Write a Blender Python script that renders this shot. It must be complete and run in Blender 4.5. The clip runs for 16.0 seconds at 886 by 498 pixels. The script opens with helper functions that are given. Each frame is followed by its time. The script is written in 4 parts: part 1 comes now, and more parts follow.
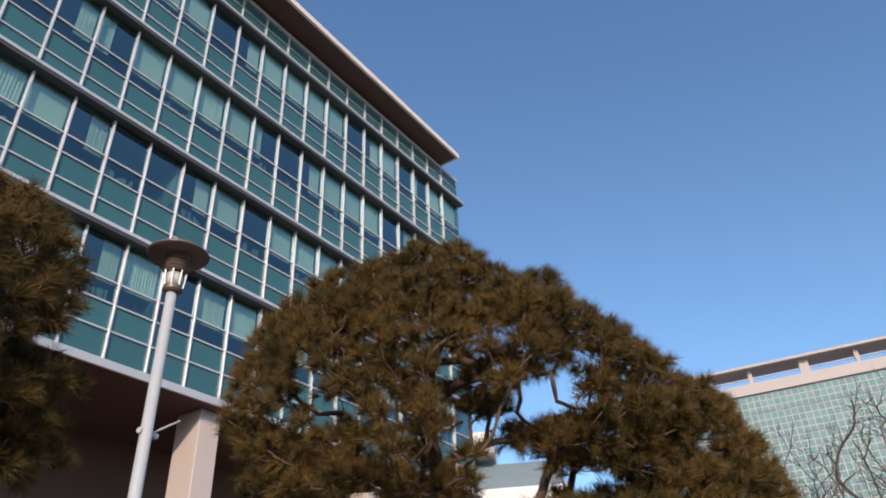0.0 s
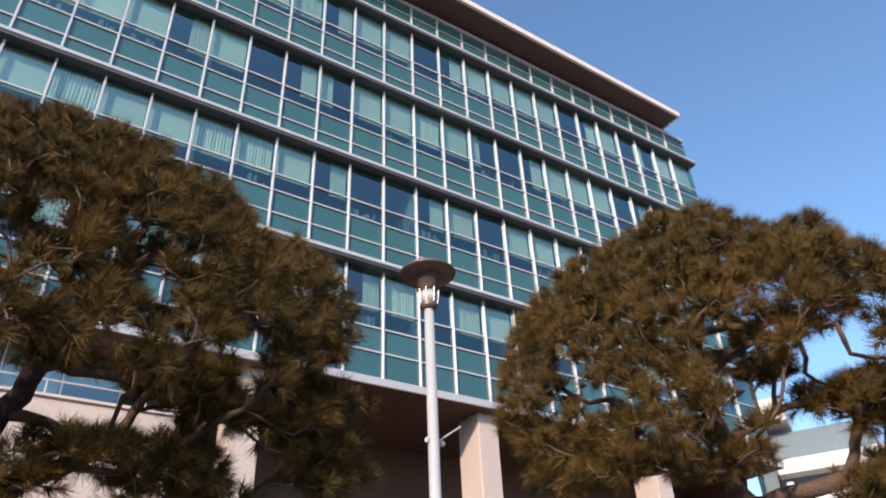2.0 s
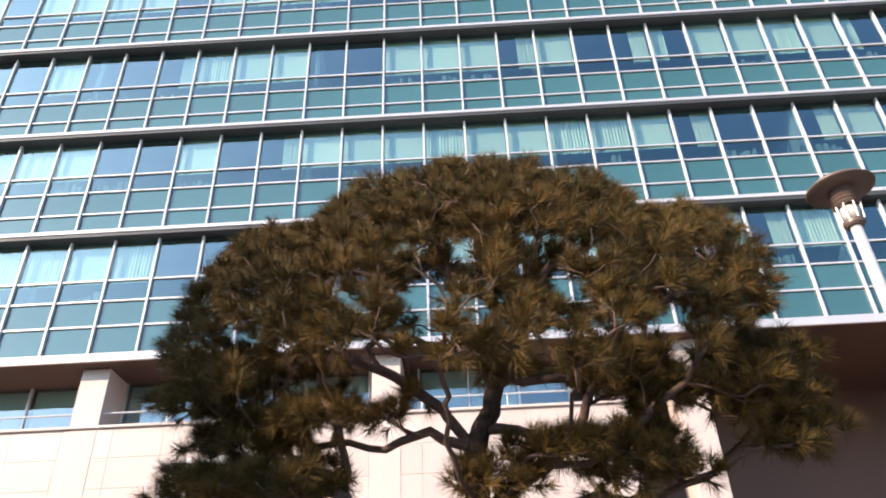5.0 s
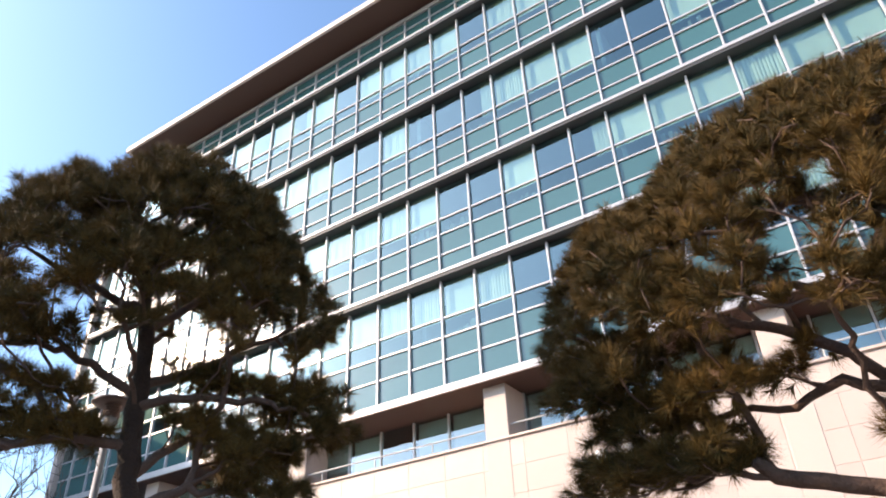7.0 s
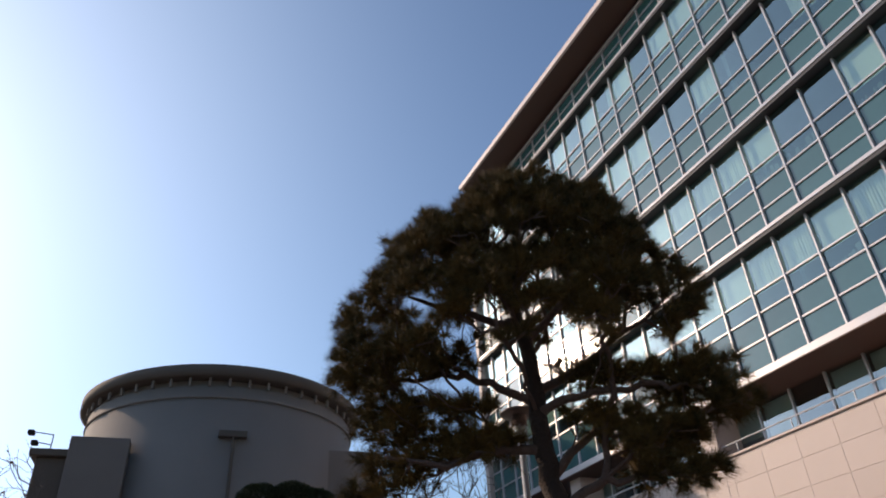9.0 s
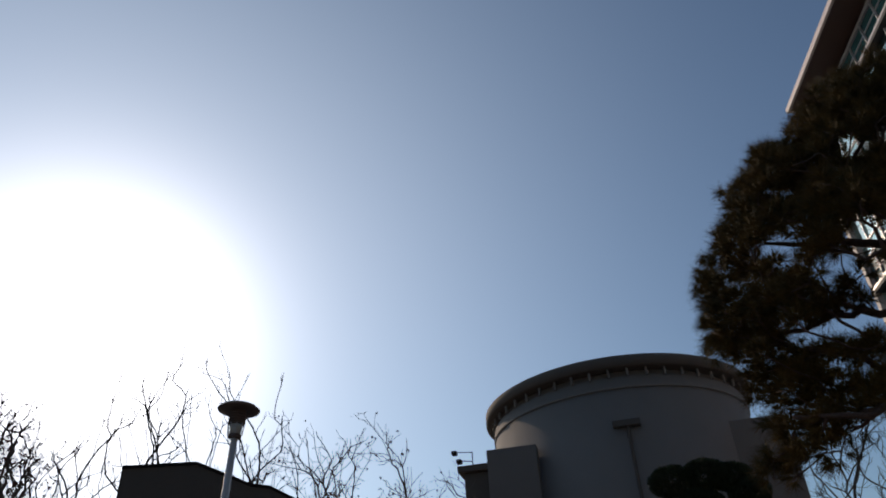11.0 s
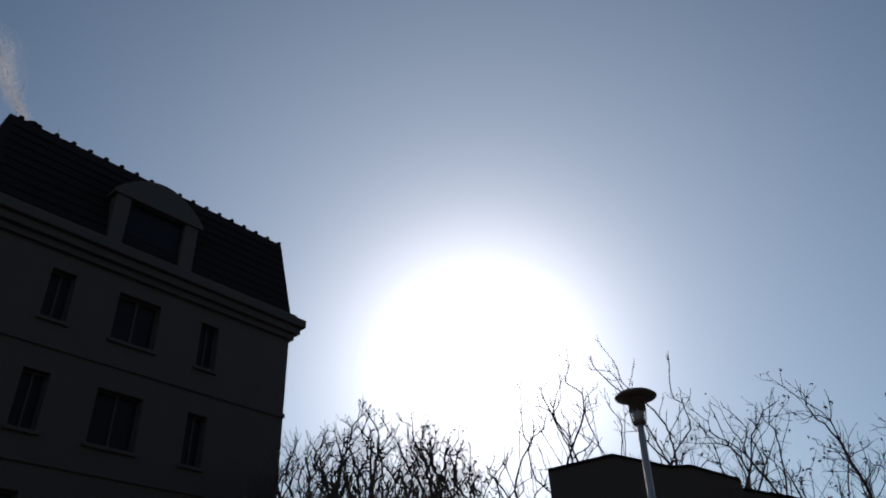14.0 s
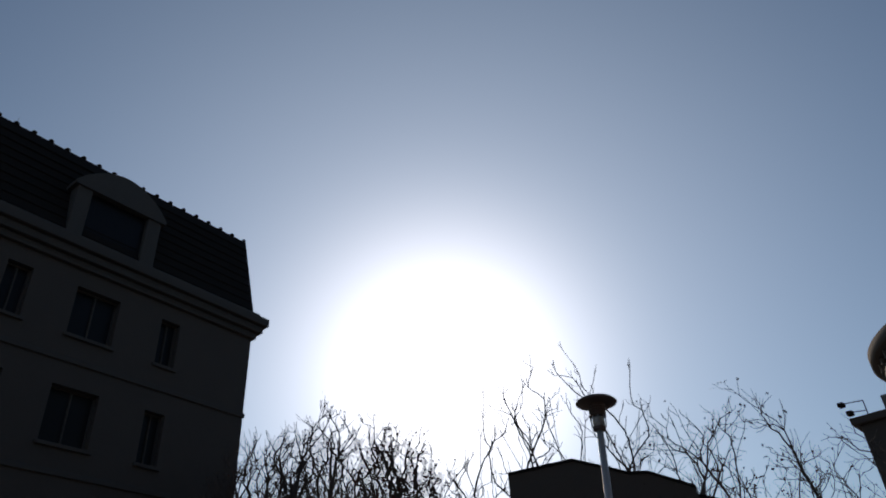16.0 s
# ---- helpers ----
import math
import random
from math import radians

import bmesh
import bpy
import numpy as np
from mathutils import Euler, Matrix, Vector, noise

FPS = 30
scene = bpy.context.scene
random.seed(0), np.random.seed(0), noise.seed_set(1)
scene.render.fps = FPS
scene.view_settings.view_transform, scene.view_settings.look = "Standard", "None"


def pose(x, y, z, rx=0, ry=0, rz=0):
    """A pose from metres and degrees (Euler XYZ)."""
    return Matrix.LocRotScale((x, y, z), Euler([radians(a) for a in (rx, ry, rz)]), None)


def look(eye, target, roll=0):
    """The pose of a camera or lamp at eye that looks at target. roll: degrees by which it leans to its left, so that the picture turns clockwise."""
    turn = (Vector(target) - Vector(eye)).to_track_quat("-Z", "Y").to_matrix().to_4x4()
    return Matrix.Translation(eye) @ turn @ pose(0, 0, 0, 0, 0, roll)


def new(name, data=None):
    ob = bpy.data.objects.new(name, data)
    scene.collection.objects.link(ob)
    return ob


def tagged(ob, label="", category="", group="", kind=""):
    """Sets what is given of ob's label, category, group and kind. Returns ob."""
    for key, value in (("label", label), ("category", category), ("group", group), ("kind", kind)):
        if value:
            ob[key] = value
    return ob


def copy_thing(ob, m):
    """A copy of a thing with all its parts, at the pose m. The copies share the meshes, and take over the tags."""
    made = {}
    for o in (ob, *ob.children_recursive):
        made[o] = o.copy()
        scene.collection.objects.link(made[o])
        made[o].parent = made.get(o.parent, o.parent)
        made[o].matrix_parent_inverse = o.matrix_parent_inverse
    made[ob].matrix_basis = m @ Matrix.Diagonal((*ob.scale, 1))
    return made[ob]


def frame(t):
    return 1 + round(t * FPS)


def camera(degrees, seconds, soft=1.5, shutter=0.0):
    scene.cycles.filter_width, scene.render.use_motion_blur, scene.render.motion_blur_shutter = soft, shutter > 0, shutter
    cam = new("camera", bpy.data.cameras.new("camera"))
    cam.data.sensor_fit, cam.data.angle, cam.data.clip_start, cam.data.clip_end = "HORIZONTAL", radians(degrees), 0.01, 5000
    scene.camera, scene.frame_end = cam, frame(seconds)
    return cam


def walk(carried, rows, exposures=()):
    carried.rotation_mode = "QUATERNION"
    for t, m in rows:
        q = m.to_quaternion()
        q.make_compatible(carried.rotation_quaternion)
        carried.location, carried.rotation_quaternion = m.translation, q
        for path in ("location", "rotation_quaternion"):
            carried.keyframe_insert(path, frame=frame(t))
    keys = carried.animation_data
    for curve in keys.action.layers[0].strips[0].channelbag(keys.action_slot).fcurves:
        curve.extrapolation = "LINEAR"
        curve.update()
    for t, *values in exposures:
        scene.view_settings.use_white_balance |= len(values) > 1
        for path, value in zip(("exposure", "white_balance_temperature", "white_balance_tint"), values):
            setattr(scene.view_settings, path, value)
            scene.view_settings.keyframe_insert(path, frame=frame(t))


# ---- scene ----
cam = camera(62.96, 16.0, soft=1.9)
PATH = [
    (0.0, pose(0, 0, 1.6, 122.87, 2.55, -55.06)),
    (0.5, pose(0, 0, 1.6, 122.97, 2.46, -50.07)),
    (1.0, pose(0, 0, 1.6, 123.01, 2.39, -43.53)),
    (1.5, pose(0, 0, 1.6, 123.06, 2.38, -38.15)),
    (2.0, pose(0, 0, 1.6, 123.10, 2.37, -33.03)),
    (2.5, pose(0, 0, 1.6, 123.17, 2.35, -27.65)),
    (3.0, pose(0, 0, 1.6, 123.29, 2.45, -18.56)),
    (3.2, pose(0, 0, 1.6, 123.42, 2.42, -16.55)),
    (5.3, pose(0, 0, 1.6, 122.80, 1.97, 7.51)),
    (5.5, pose(0, 0, 1.6, 122.80, 1.97, 11.09)),
    (6.0, pose(0, 0, 1.6, 122.80, 2.06, 18.31)),
    (6.5, pose(0, 0, 1.6, 122.80, 2.28, 26.19)),
    (7.0, pose(0, 0, 1.6, 122.84, 2.21, 34.14)),
    (7.5, pose(0, 0, 1.6, 122.92, 2.36, 41.03)),
    (8.0, pose(0, 0, 1.6, 123.00, 2.45, 48.85)),
    (8.5, pose(0, 0, 1.6, 123.01, 2.46, 57.28)),
    (9.0, pose(0, 0, 1.6, 123.10, 2.66, 66.05)),
    (9.5, pose(0, 0, 1.6, 123.27, 2.58, 75.47)),
    (10.0, pose(0, 0, 1.6, 123.37, 2.66, 82.02)),
    (10.2, pose(0, 0, 1.6, 123.42, 2.70, 85.31)),
    (12.5, pose(0, 0, 1.6, 123.96, 3.02, 115.30)),
    (13.0, pose(0, 0, 1.6, 124.04, 3.00, 120.82)),
    (13.5, pose(0, 0, 1.6, 124.15, 2.98, 125.74)),
    (14.0, pose(0, 0, 1.6, 124.21, 2.88, 129.66)),
    (14.5, pose(0, 0, 1.6, 124.35, 2.84, 134.62)),
    (15.0, pose(0, 0, 1.6, 124.40, 2.76, 137.50)),
    (15.5, pose(0, 0, 1.6, 124.32, 2.84, 133.30)),
    (16.0, pose(0, 0, 1.6, 124.26, 3.03, 126.57)),
]

EXPOSURES = [(0.0, 0.3, 6500, 10), (1.5, 0.58, 6600, 11), (3.0, 0.95, 6800, 12), (5.5, 1.38, 6900, 13), (7.0, 1.32, 7200, 14), (8.0, 0.74, 7250, 16), (9.0, 0.06, 7350, 17),
             (10.0, -0.42, 7400, 15), (12.5, -1.42, 7000, 13), (16.0, -1.40, 7000, 13)]
walk(cam, PATH, EXPOSURES)

# ---- light ----
SUN_AZ, SUN_EL = radians(-144.9), radians(24.4)
SUN_DIR = Vector((math.cos(SUN_EL) * math.cos(SUN_AZ), math.cos(SUN_EL) * math.sin(SUN_AZ), math.sin(SUN_EL)))
world = bpy.data.worlds.new("sky")
scene.world = world
world.use_nodes = True
wn, wl = world.node_tree.nodes, world.node_tree.links
wn.clear()
sky = wn.new("ShaderNodeTexSky")
sky.sky_type = "NISHITA"
sky.sun_disc = False
sky.sun_elevation = SUN_EL
sky.sun_rotation = math.atan2(SUN_DIR.x, SUN_DIR.y)
sky.air_density, sky.dust_density, sky.ozone_density = 1.15, 0.1, 3.5
bg = wn.new("ShaderNodeBackground")
bg.inputs["Strength"].default_value = 0.15
# the bright aureole of hazy air round the sun
tc = wn.new("ShaderNodeTexCoord")
dot = wn.new("ShaderNodeVectorMath")
dot.operation = "DOT_PRODUCT"
dot.inputs[1].default_value = SUN_DIR
wl.new(tc.outputs["Generated"], dot.inputs[0])


def lobe(power, strength):
    c = wn.new("ShaderNodeMath")
    c.operation = "MAXIMUM"
    c.inputs[1].default_value = 0.0
    wl.new(dot.outputs["Value"], c.inputs[0])
    p = wn.new("ShaderNodeMath")
    p.operation = "POWER"
    p.inputs[1].default_value = power
    wl.new(c.outputs[0], p.inputs[0])
    m = wn.new("ShaderNodeMath")
    m.operation = "MULTIPLY"
    m.inputs[1].default_value = strength
    wl.new(p.outputs[0], m.inputs[0])
    return m


add = wn.new("ShaderNodeAddShader")
wl.new(bg.outputs[0], add.inputs[0])
for power, strength, tone in ((75.0, 3.0, (1.0, 0.97, 1.0, 1)), (16.0, 0.5, (1.0, 0.96, 1.0, 1)), (5.0, 0.75, (0.72, 0.88, 1.0, 1))):
    bg_glow = wn.new("ShaderNodeBackground")
    bg_glow.inputs["Color"].default_value = tone
    wl.new(lobe(power, strength).outputs[0], bg_glow.inputs["Strength"])
    wl.new(bg_glow.outputs[0], add.inputs[1])
    upper, add = add, wn.new("ShaderNodeAddShader")
    wl.new(upper.outputs[0], add.inputs[0])
wout = wn.new("ShaderNodeOutputWorld")
cool = wn.new("ShaderNodeMix")
cool.data_type, cool.blend_type = "RGBA", "MULTIPLY"
cool.inputs[0].default_value = 1.0
cool.inputs[7].default_value = (0.90, 0.98, 1.04, 1)
wl.new(sky.outputs[0], cool.inputs[6])
wl.new(cool.outputs[2], bg.inputs["Color"])
wl.new(add.outputs[0], wout.inputs["Surface"])

sun = new("sun", bpy.data.lights.new("sun", "SUN"))
sun.data.energy, sun.data.angle, sun.data.color = 3.2, radians(0.53), (1.0, 0.82, 0.64)
sun.matrix_world = look(SUN_DIR * 100, (0, 0, 0))


# ---- materials ----
def material(name, color, rough=0.6, metal=0.0, vary=0.12, scale=2.0, fine=40.0, bump=0.15, dist=0.01, spec=0.5, tint=None, per_piece=0.0):
    """A procedural surface: two scales of noise on the colour, fine relief, an optional change from piece to piece."""
    m = bpy.data.materials.new(name)
    m.use_nodes = True
    n, l = m.node_tree.nodes, m.node_tree.links
    b = n["Principled BSDF"]
    b.inputs["Metallic"].default_value = metal
    b.inputs["Specular IOR Level"].default_value = spec
    co = n.new("ShaderNodeTexCoord")
    big = n.new("ShaderNodeTexNoise")
    big.inputs["Scale"].default_value, big.inputs["Detail"].default_value = scale, 5
    small = n.new("ShaderNodeTexNoise")
    small.inputs["Scale"].default_value, small.inputs["Detail"].default_value = fine, 4
    l.new(co.outputs["Object"], big.inputs["Vector"])
    l.new(co.outputs["Object"], small.inputs["Vector"])
    mix = n.new("ShaderNodeMix")
    mix.data_type = "RGBA"
    dark = [c * (1 - 2 * vary) for c in color]
    light = [min(1, c * (1 + vary)) for c in (tint or color)]
    mix.inputs[6].default_value, mix.inputs[7].default_value = (*dark, 1), (*light, 1)
    half = n.new("ShaderNodeMath")
    half.operation = "MULTIPLY_ADD"
    half.inputs[1].default_value = 0.5
    l.new(small.outputs[0], half.inputs[0])
    scaled = n.new("ShaderNodeMath")
    scaled.operation = "MULTIPLY"
    scaled.inputs[1].default_value = 0.6
    l.new(big.outputs[0], scaled.inputs[0])
    l.new(scaled.outputs[0], half.inputs[2])
    l.new(half.outputs[0], mix.inputs[0])
    last = mix.outputs[2]
    if per_piece:
        oi = n.new("ShaderNodeObjectInfo")
        hsv = n.new("ShaderNodeHueSaturation")
        mr = n.new("ShaderNodeMapRange")
        mr.inputs[3].default_value, mr.inputs[4].default_value = 1 - per_piece, 1 + per_piece
        l.new(oi.outputs["Random"], mr.inputs[0])
        l.new(mr.outputs[0], hsv.inputs["Value"])
        l.new(last, hsv.inputs["Color"])
        last = hsv.outputs[0]
    l.new(last, b.inputs["Base Color"])
    rr = n.new("ShaderNodeMapRange")
    rr.inputs[3].default_value, rr.inputs[4].default_value = max(0.02, rough - 0.08), min(1, rough + 0.08)
    l.new(big.outputs[0], rr.inputs[0])
    l.new(rr.outputs[0], b.inputs["Roughness"])
    if bump:
        bp = n.new("ShaderNodeBump")
        bp.inputs["Strength"].default_value, bp.inputs["Distance"].default_value = bump, dist
        l.new(small.outputs[0], bp.inputs["Height"])
        l.new(bp.outputs[0], b.inputs["Normal"])
    return m


def window_glass(name, tint, gloss_color, rough=0.015, ior=1.9, wave=0.0):
    """Thin tinted glass: clear through its tint, mirror-like towards grazing."""
    m = bpy.data.materials.new(name)
    m.use_nodes = True
    n, l = m.node_tree.nodes, m.node_tree.links
    n.clear()
    out = n.new("ShaderNodeOutputMaterial")
    tr = n.new("ShaderNodeBsdfTransparent")
    tr.inputs[0].default_value = (*tint, 1)
    gl = n.new("ShaderNodeBsdfGlossy")
    gl.inputs["Color"].default_value = (*gloss_color, 1)
    gl.inputs["Roughness"].default_value = rough
    lw = n.new("ShaderNodeLayerWeight")
    lw.inputs[0].default_value = 0.5
    p5 = n.new("ShaderNodeMath")
    p5.operation = "POWER"
    p5.inputs[1].default_value = 2.6
    l.new(lw.outputs["Facing"], p5.inputs[0])
    f0 = ((ior - 1) / (ior + 1)) ** 2
    fr = n.new("ShaderNodeMath")
    fr.operation = "MULTIPLY_ADD"
    fr.inputs[1].default_value, fr.inputs[2].default_value = 1 - f0, f0
    l.new(p5.outputs[0], fr.inputs[0])
    if wave:
        co = n.new("ShaderNodeTexCoord")
        nz = n.new("ShaderNodeTexNoise")
        nz.inputs["Scale"].default_value = 1.1
        l.new(co.outputs["Object"], nz.inputs["Vector"])
        bp = n.new("ShaderNodeBump")
        bp.inputs["Strength"].default_value, bp.inputs["Distance"].default_value = wave, 0.02
        l.new(nz.outputs[0], bp.inputs["Height"])
        l.new(bp.outputs[0], gl.inputs["Normal"])
    mx = n.new("ShaderNodeMixShader")
    l.new(fr.outputs[0], mx.inputs[0])
    l.new(tr.outputs[0], mx.inputs[1])
    l.new(gl.outputs[0], mx.inputs[2])
    l.new(mx.outputs[0], out.inputs[0])
    return m


M_GRANITE = material("pale_granite", (0.56, 0.45, 0.40), 0.55, vary=0.08, scale=0.8, fine=90, bump=0.08, dist=0.003, per_piece=0.05)
M_SOFFIT = material("brown_soffit_panel", (0.105, 0.052, 0.037), 0.6, vary=0.1, scale=0.6, fine=30, bump=0.05, per_piece=0.06)
M_FASCIA = material("pale_fascia_panel", (0.70, 0.58, 0.53), 0.5, vary=0.06, scale=0.7, fine=50, bump=0.05)
M_ALU = material("anodised_aluminium", (0.53, 0.51, 0.52), 0.38, metal=0.25, vary=0.06, scale=1.5, fine=60, bump=0.03, per_piece=0.05)
# near-black, painting the shade on the undersides of the floor bands
M_BAND_SHADE = material("painted_underside_shade", (0.05, 0.05, 0.055), 0.6, vary=0.1, bump=0.05)
M_GLASS = window_glass("green_tinted_glass", (0.74, 0.93, 0.86), (0.70, 0.90, 0.93), ior=2.6, wave=0.02)
M_VENT = window_glass("vent_glass", (0.42, 0.60, 0.58), (0.62, 0.82, 0.84), ior=2.4, wave=0.02)
M_GLASS_DARK = window_glass("lower_window_glass", (0.66, 0.84, 0.84), (0.85, 0.95, 1.0), ior=2.6, wave=0.02)
M_CLEAR = bpy.data.materials.new("clear_glass_core")
M_CLEAR.use_nodes = True
M_CLEAR.node_tree.nodes.clear()
clear_out, clear_bsdf = M_CLEAR.node_tree.nodes.new("ShaderNodeOutputMaterial"), M_CLEAR.node_tree.nodes.new("ShaderNodeBsdfTransparent")
M_CLEAR.node_tree.links.new(clear_bsdf.outputs[0], clear_out.inputs[0])
M_SPANDREL = material("teal_spandrel_glass", (0.038, 0.112, 0.116), 0.06, vary=0.08, scale=0.5, fine=3, bump=0.0, spec=1.0, per_piece=0.08)
M_CURTAIN = material("pale_curtain_cloth", (0.42, 0.43, 0.39), 0.9, vary=0.06, scale=2, fine=60, bump=0.1, per_piece=0.10)
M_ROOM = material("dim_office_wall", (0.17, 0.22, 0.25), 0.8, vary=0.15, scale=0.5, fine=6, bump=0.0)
M_DESK = material("desk_clutter", (0.27, 0.28, 0.27), 0.7, vary=0.2, per_piece=0.4)
M_STEEL = material("galvanised_steel", (0.52, 0.52, 0.53), 0.40, metal=0.12, vary=0.08, scale=4, fine=80, bump=0.05)
M_LAMP_CAP = material("brown_painted_metal", (0.17, 0.12, 0.10), 0.45, metal=0.3, vary=0.15, scale=6, fine=60, bump=0.05)
M_LAMP_GLASS = window_glass("lamp_glass", (0.85, 0.86, 0.85), (0.9, 0.9, 0.9), rough=0.08, ior=1.5)
M_BARK = material("pine_bark", (0.030, 0.020, 0.016), 0.9, vary=0.4, scale=9, fine=45, bump=1.0, dist=0.03, tint=(0.052, 0.030, 0.021))
M_PINE_LIMB = material("pine_limb_bark", (0.060, 0.040, 0.032), 0.9, vary=0.4, scale=9, fine=45, bump=0.8, dist=0.02, tint=(0.14, 0.086, 0.067))
M_TWIG = material("bare_branch_bark", (0.10, 0.08, 0.07), 0.9, vary=0.3, scale=8, fine=60, bump=0.3)
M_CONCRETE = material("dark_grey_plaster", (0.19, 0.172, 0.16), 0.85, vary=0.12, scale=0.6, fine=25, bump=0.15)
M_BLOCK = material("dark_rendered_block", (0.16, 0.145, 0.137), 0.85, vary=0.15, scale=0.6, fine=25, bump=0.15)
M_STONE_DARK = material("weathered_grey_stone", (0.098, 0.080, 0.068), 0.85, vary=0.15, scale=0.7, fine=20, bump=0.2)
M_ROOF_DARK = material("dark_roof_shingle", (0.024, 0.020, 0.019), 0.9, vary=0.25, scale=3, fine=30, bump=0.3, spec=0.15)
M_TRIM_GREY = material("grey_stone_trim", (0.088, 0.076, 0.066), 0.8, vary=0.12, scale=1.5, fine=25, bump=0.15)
M_PANE_DARK = material("dark_window_pane", (0.012, 0.012, 0.014), 0.35, vary=0.1, bump=0.0, spec=0.2)
M_GROUND = material("paving_ground", (0.19, 0.165, 0.145), 0.9, vary=0.2, scale=0.3, fine=12, bump=0.3)
M_WHITE = material("white_painted_concrete", (0.74, 0.71, 0.68), 0.6, vary=0.06, scale=0.6, fine=20, bump=0.05)
M_BEIGE = material("beige_far_concrete", (0.47, 0.39, 0.355), 0.7, vary=0.08, scale=0.6, fine=20, bump=0.05)
M_FAR_GLASS = material("far_green_glazing", (0.17, 0.275, 0.255), 0.12, vary=0.15, scale=0.3, fine=2, bump=0.0, per_piece=0.12)
M_SIGN = material("pale_sign_letter", (0.85, 0.82, 0.74), 0.5, vary=0.04)
M_HEDGE = material("clipped_evergreen", (0.035, 0.05, 0.02), 0.85, vary=0.4, scale=6, fine=60, bump=0.5)


M_STEAM = bpy.data.materials.new("thin_steam")
M_STEAM.use_nodes = True
st_n = M_STEAM.node_tree.nodes
st_n.clear()
st_out, st_white = st_n.new("ShaderNodeOutputMaterial"), st_n.new("ShaderNodeBsdfTranslucent")
st_white.inputs[0].default_value = (0.9, 0.88, 0.87, 1)
M_STEAM.node_tree.links.new(st_white.outputs[0], st_out.inputs[0])


def needle_material(name, green, brown):
    m = bpy.data.materials.new(name)
    m.use_nodes = True
    n, l = m.node_tree.nodes, m.node_tree.links
    b = n["Principled BSDF"]
    geo = n.new("ShaderNodeNewGeometry")
    co = n.new("ShaderNodeTexCoord")
    nz = n.new("ShaderNodeTexNoise")
    nz.inputs["Scale"].default_value = 1.6
    l.new(co.outputs["Object"], nz.inputs["Vector"])
    fz = n.new("ShaderNodeTexNoise")
    fz.inputs["Scale"].default_value = 11.0
    l.new(co.outputs["Object"], fz.inputs["Vector"])
    f = n.new("ShaderNodeMath")
    f.operation = "MULTIPLY_ADD"
    f.inputs[1].default_value, f.inputs[2].default_value = 1.3, -1.15
    l.new(fz.outputs[0], f.inputs[0])
    s = n.new("ShaderNodeMath")
    s.operation = "MULTIPLY_ADD"
    s.inputs[1].default_value = 0.5
    l.new(f.outputs[0], s.inputs[2])
    l.new(geo.outputs["Random Per Island"], s.inputs[0])
    t = n.new("ShaderNodeMath")
    t.operation = "MULTIPLY_ADD"
    t.inputs[1].default_value = 1.5
    l.new(nz.outputs[0], t.inputs[0])
    l.new(s.outputs[0], t.inputs[2])
    mx = n.new("ShaderNodeMix")
    mx.data_type = "RGBA"
    mx.inputs[6].default_value, mx.inputs[7].default_value = (*green, 1), (*brown, 1)
    l.new(t.outputs[0], mx.inputs[0])
    l.new(mx.outputs[2], b.inputs["Base Color"])
    b.inputs["Roughness"].default_value = 0.6
    b.inputs["Specular IOR Level"].default_value = 0.18
    return m


M_NEEDLE = needle_material("pine_needles", (0.024, 0.025, 0.008), (0.178, 0.103, 0.029))
M_LEAF = needle_material("dry_leaves", (0.07, 0.03, 0.02), (0.15, 0.045, 0.03))


# ---- mesh helpers ----
def box(bm, x0, x1, y0, y1, z0, z1, bevel=0.0):
    """A box from corner to corner, with its edges bevelled where asked."""
    m = Matrix.LocRotScale(((x0 + x1) / 2, (y0 + y1) / 2, (z0 + z1) / 2), None, (x1 - x0, y1 - y0, z1 - z0))
    made = bmesh.ops.create_cube(bm, size=1, matrix=m)["verts"]
    if bevel:
        edges = list({e for v in made for e in v.link_edges})
        bmesh.ops.bevel(bm, geom=edges, offset=bevel, segments=1, affect="EDGES")


def ring_solid(bm, profile, sides=40, a0=0.0, a1=2 * math.pi, centre=(0, 0)):
    """A turned body from (radius, height) pairs."""
    closed = abs(a1 - a0 - 2 * math.pi) < 1e-6
    count = sides if closed else sides + 1
    rows = []
    for r, z in profile:
        rows.append([bm.verts.new((centre[0] + r * math.cos(a0 + (a1 - a0) * i / sides), centre[1] + r * math.sin(a0 + (a1 - a0) * i / sides), z)) for i in range(count)])
    for a, b in zip(rows, rows[1:]):
        for i in range(sides):
            j = (i + 1) % count
            bm.faces.new((a[i], a[j], b[j], b[i]))


def tube(bm, points, radii, sides=7):
    """A tapered tube along points."""
    rows = []
    for i, p in enumerate(points):
        p = Vector(p)
        d = (Vector(points[min(i + 1, len(points) - 1)]) - Vector(points[max(i - 1, 0)])).normalized()
        u = d.orthogonal().normalized()
        v = d.cross(u)
        rows.append([bm.verts.new(p + radii[i] * (math.cos(2 * math.pi * k / sides) * u + math.sin(2 * math.pi * k / sides) * v)) for k in range(sides)])
    for i in range(len(rows) - 1):
        # keep neighbouring rings from twisting
        a, b = rows[i], rows[i + 1]
        k0 = min(range(sides), key=lambda k: (b[k].co - a[0].co).length_squared)
        b[:] = b[k0:] + b[:k0]
        for k in range(sides):
            bm.faces.new((a[k], a[(k + 1) % sides], b[(k + 1) % sides], b[k]))
    bm.faces.new(rows[0])
    bm.faces.new(rows[-1])


def mesh_of(name, bm, mat, smooth=False):
    bmesh.ops.recalc_face_normals(bm, faces=bm.faces)
    me = bpy.data.meshes.new(name)
    bm.to_mesh(me)
    bm.free()
    me.materials.append(mat)
    if smooth:
        me.polygons.foreach_set("use_smooth", [True] * len(me.polygons))
    return me


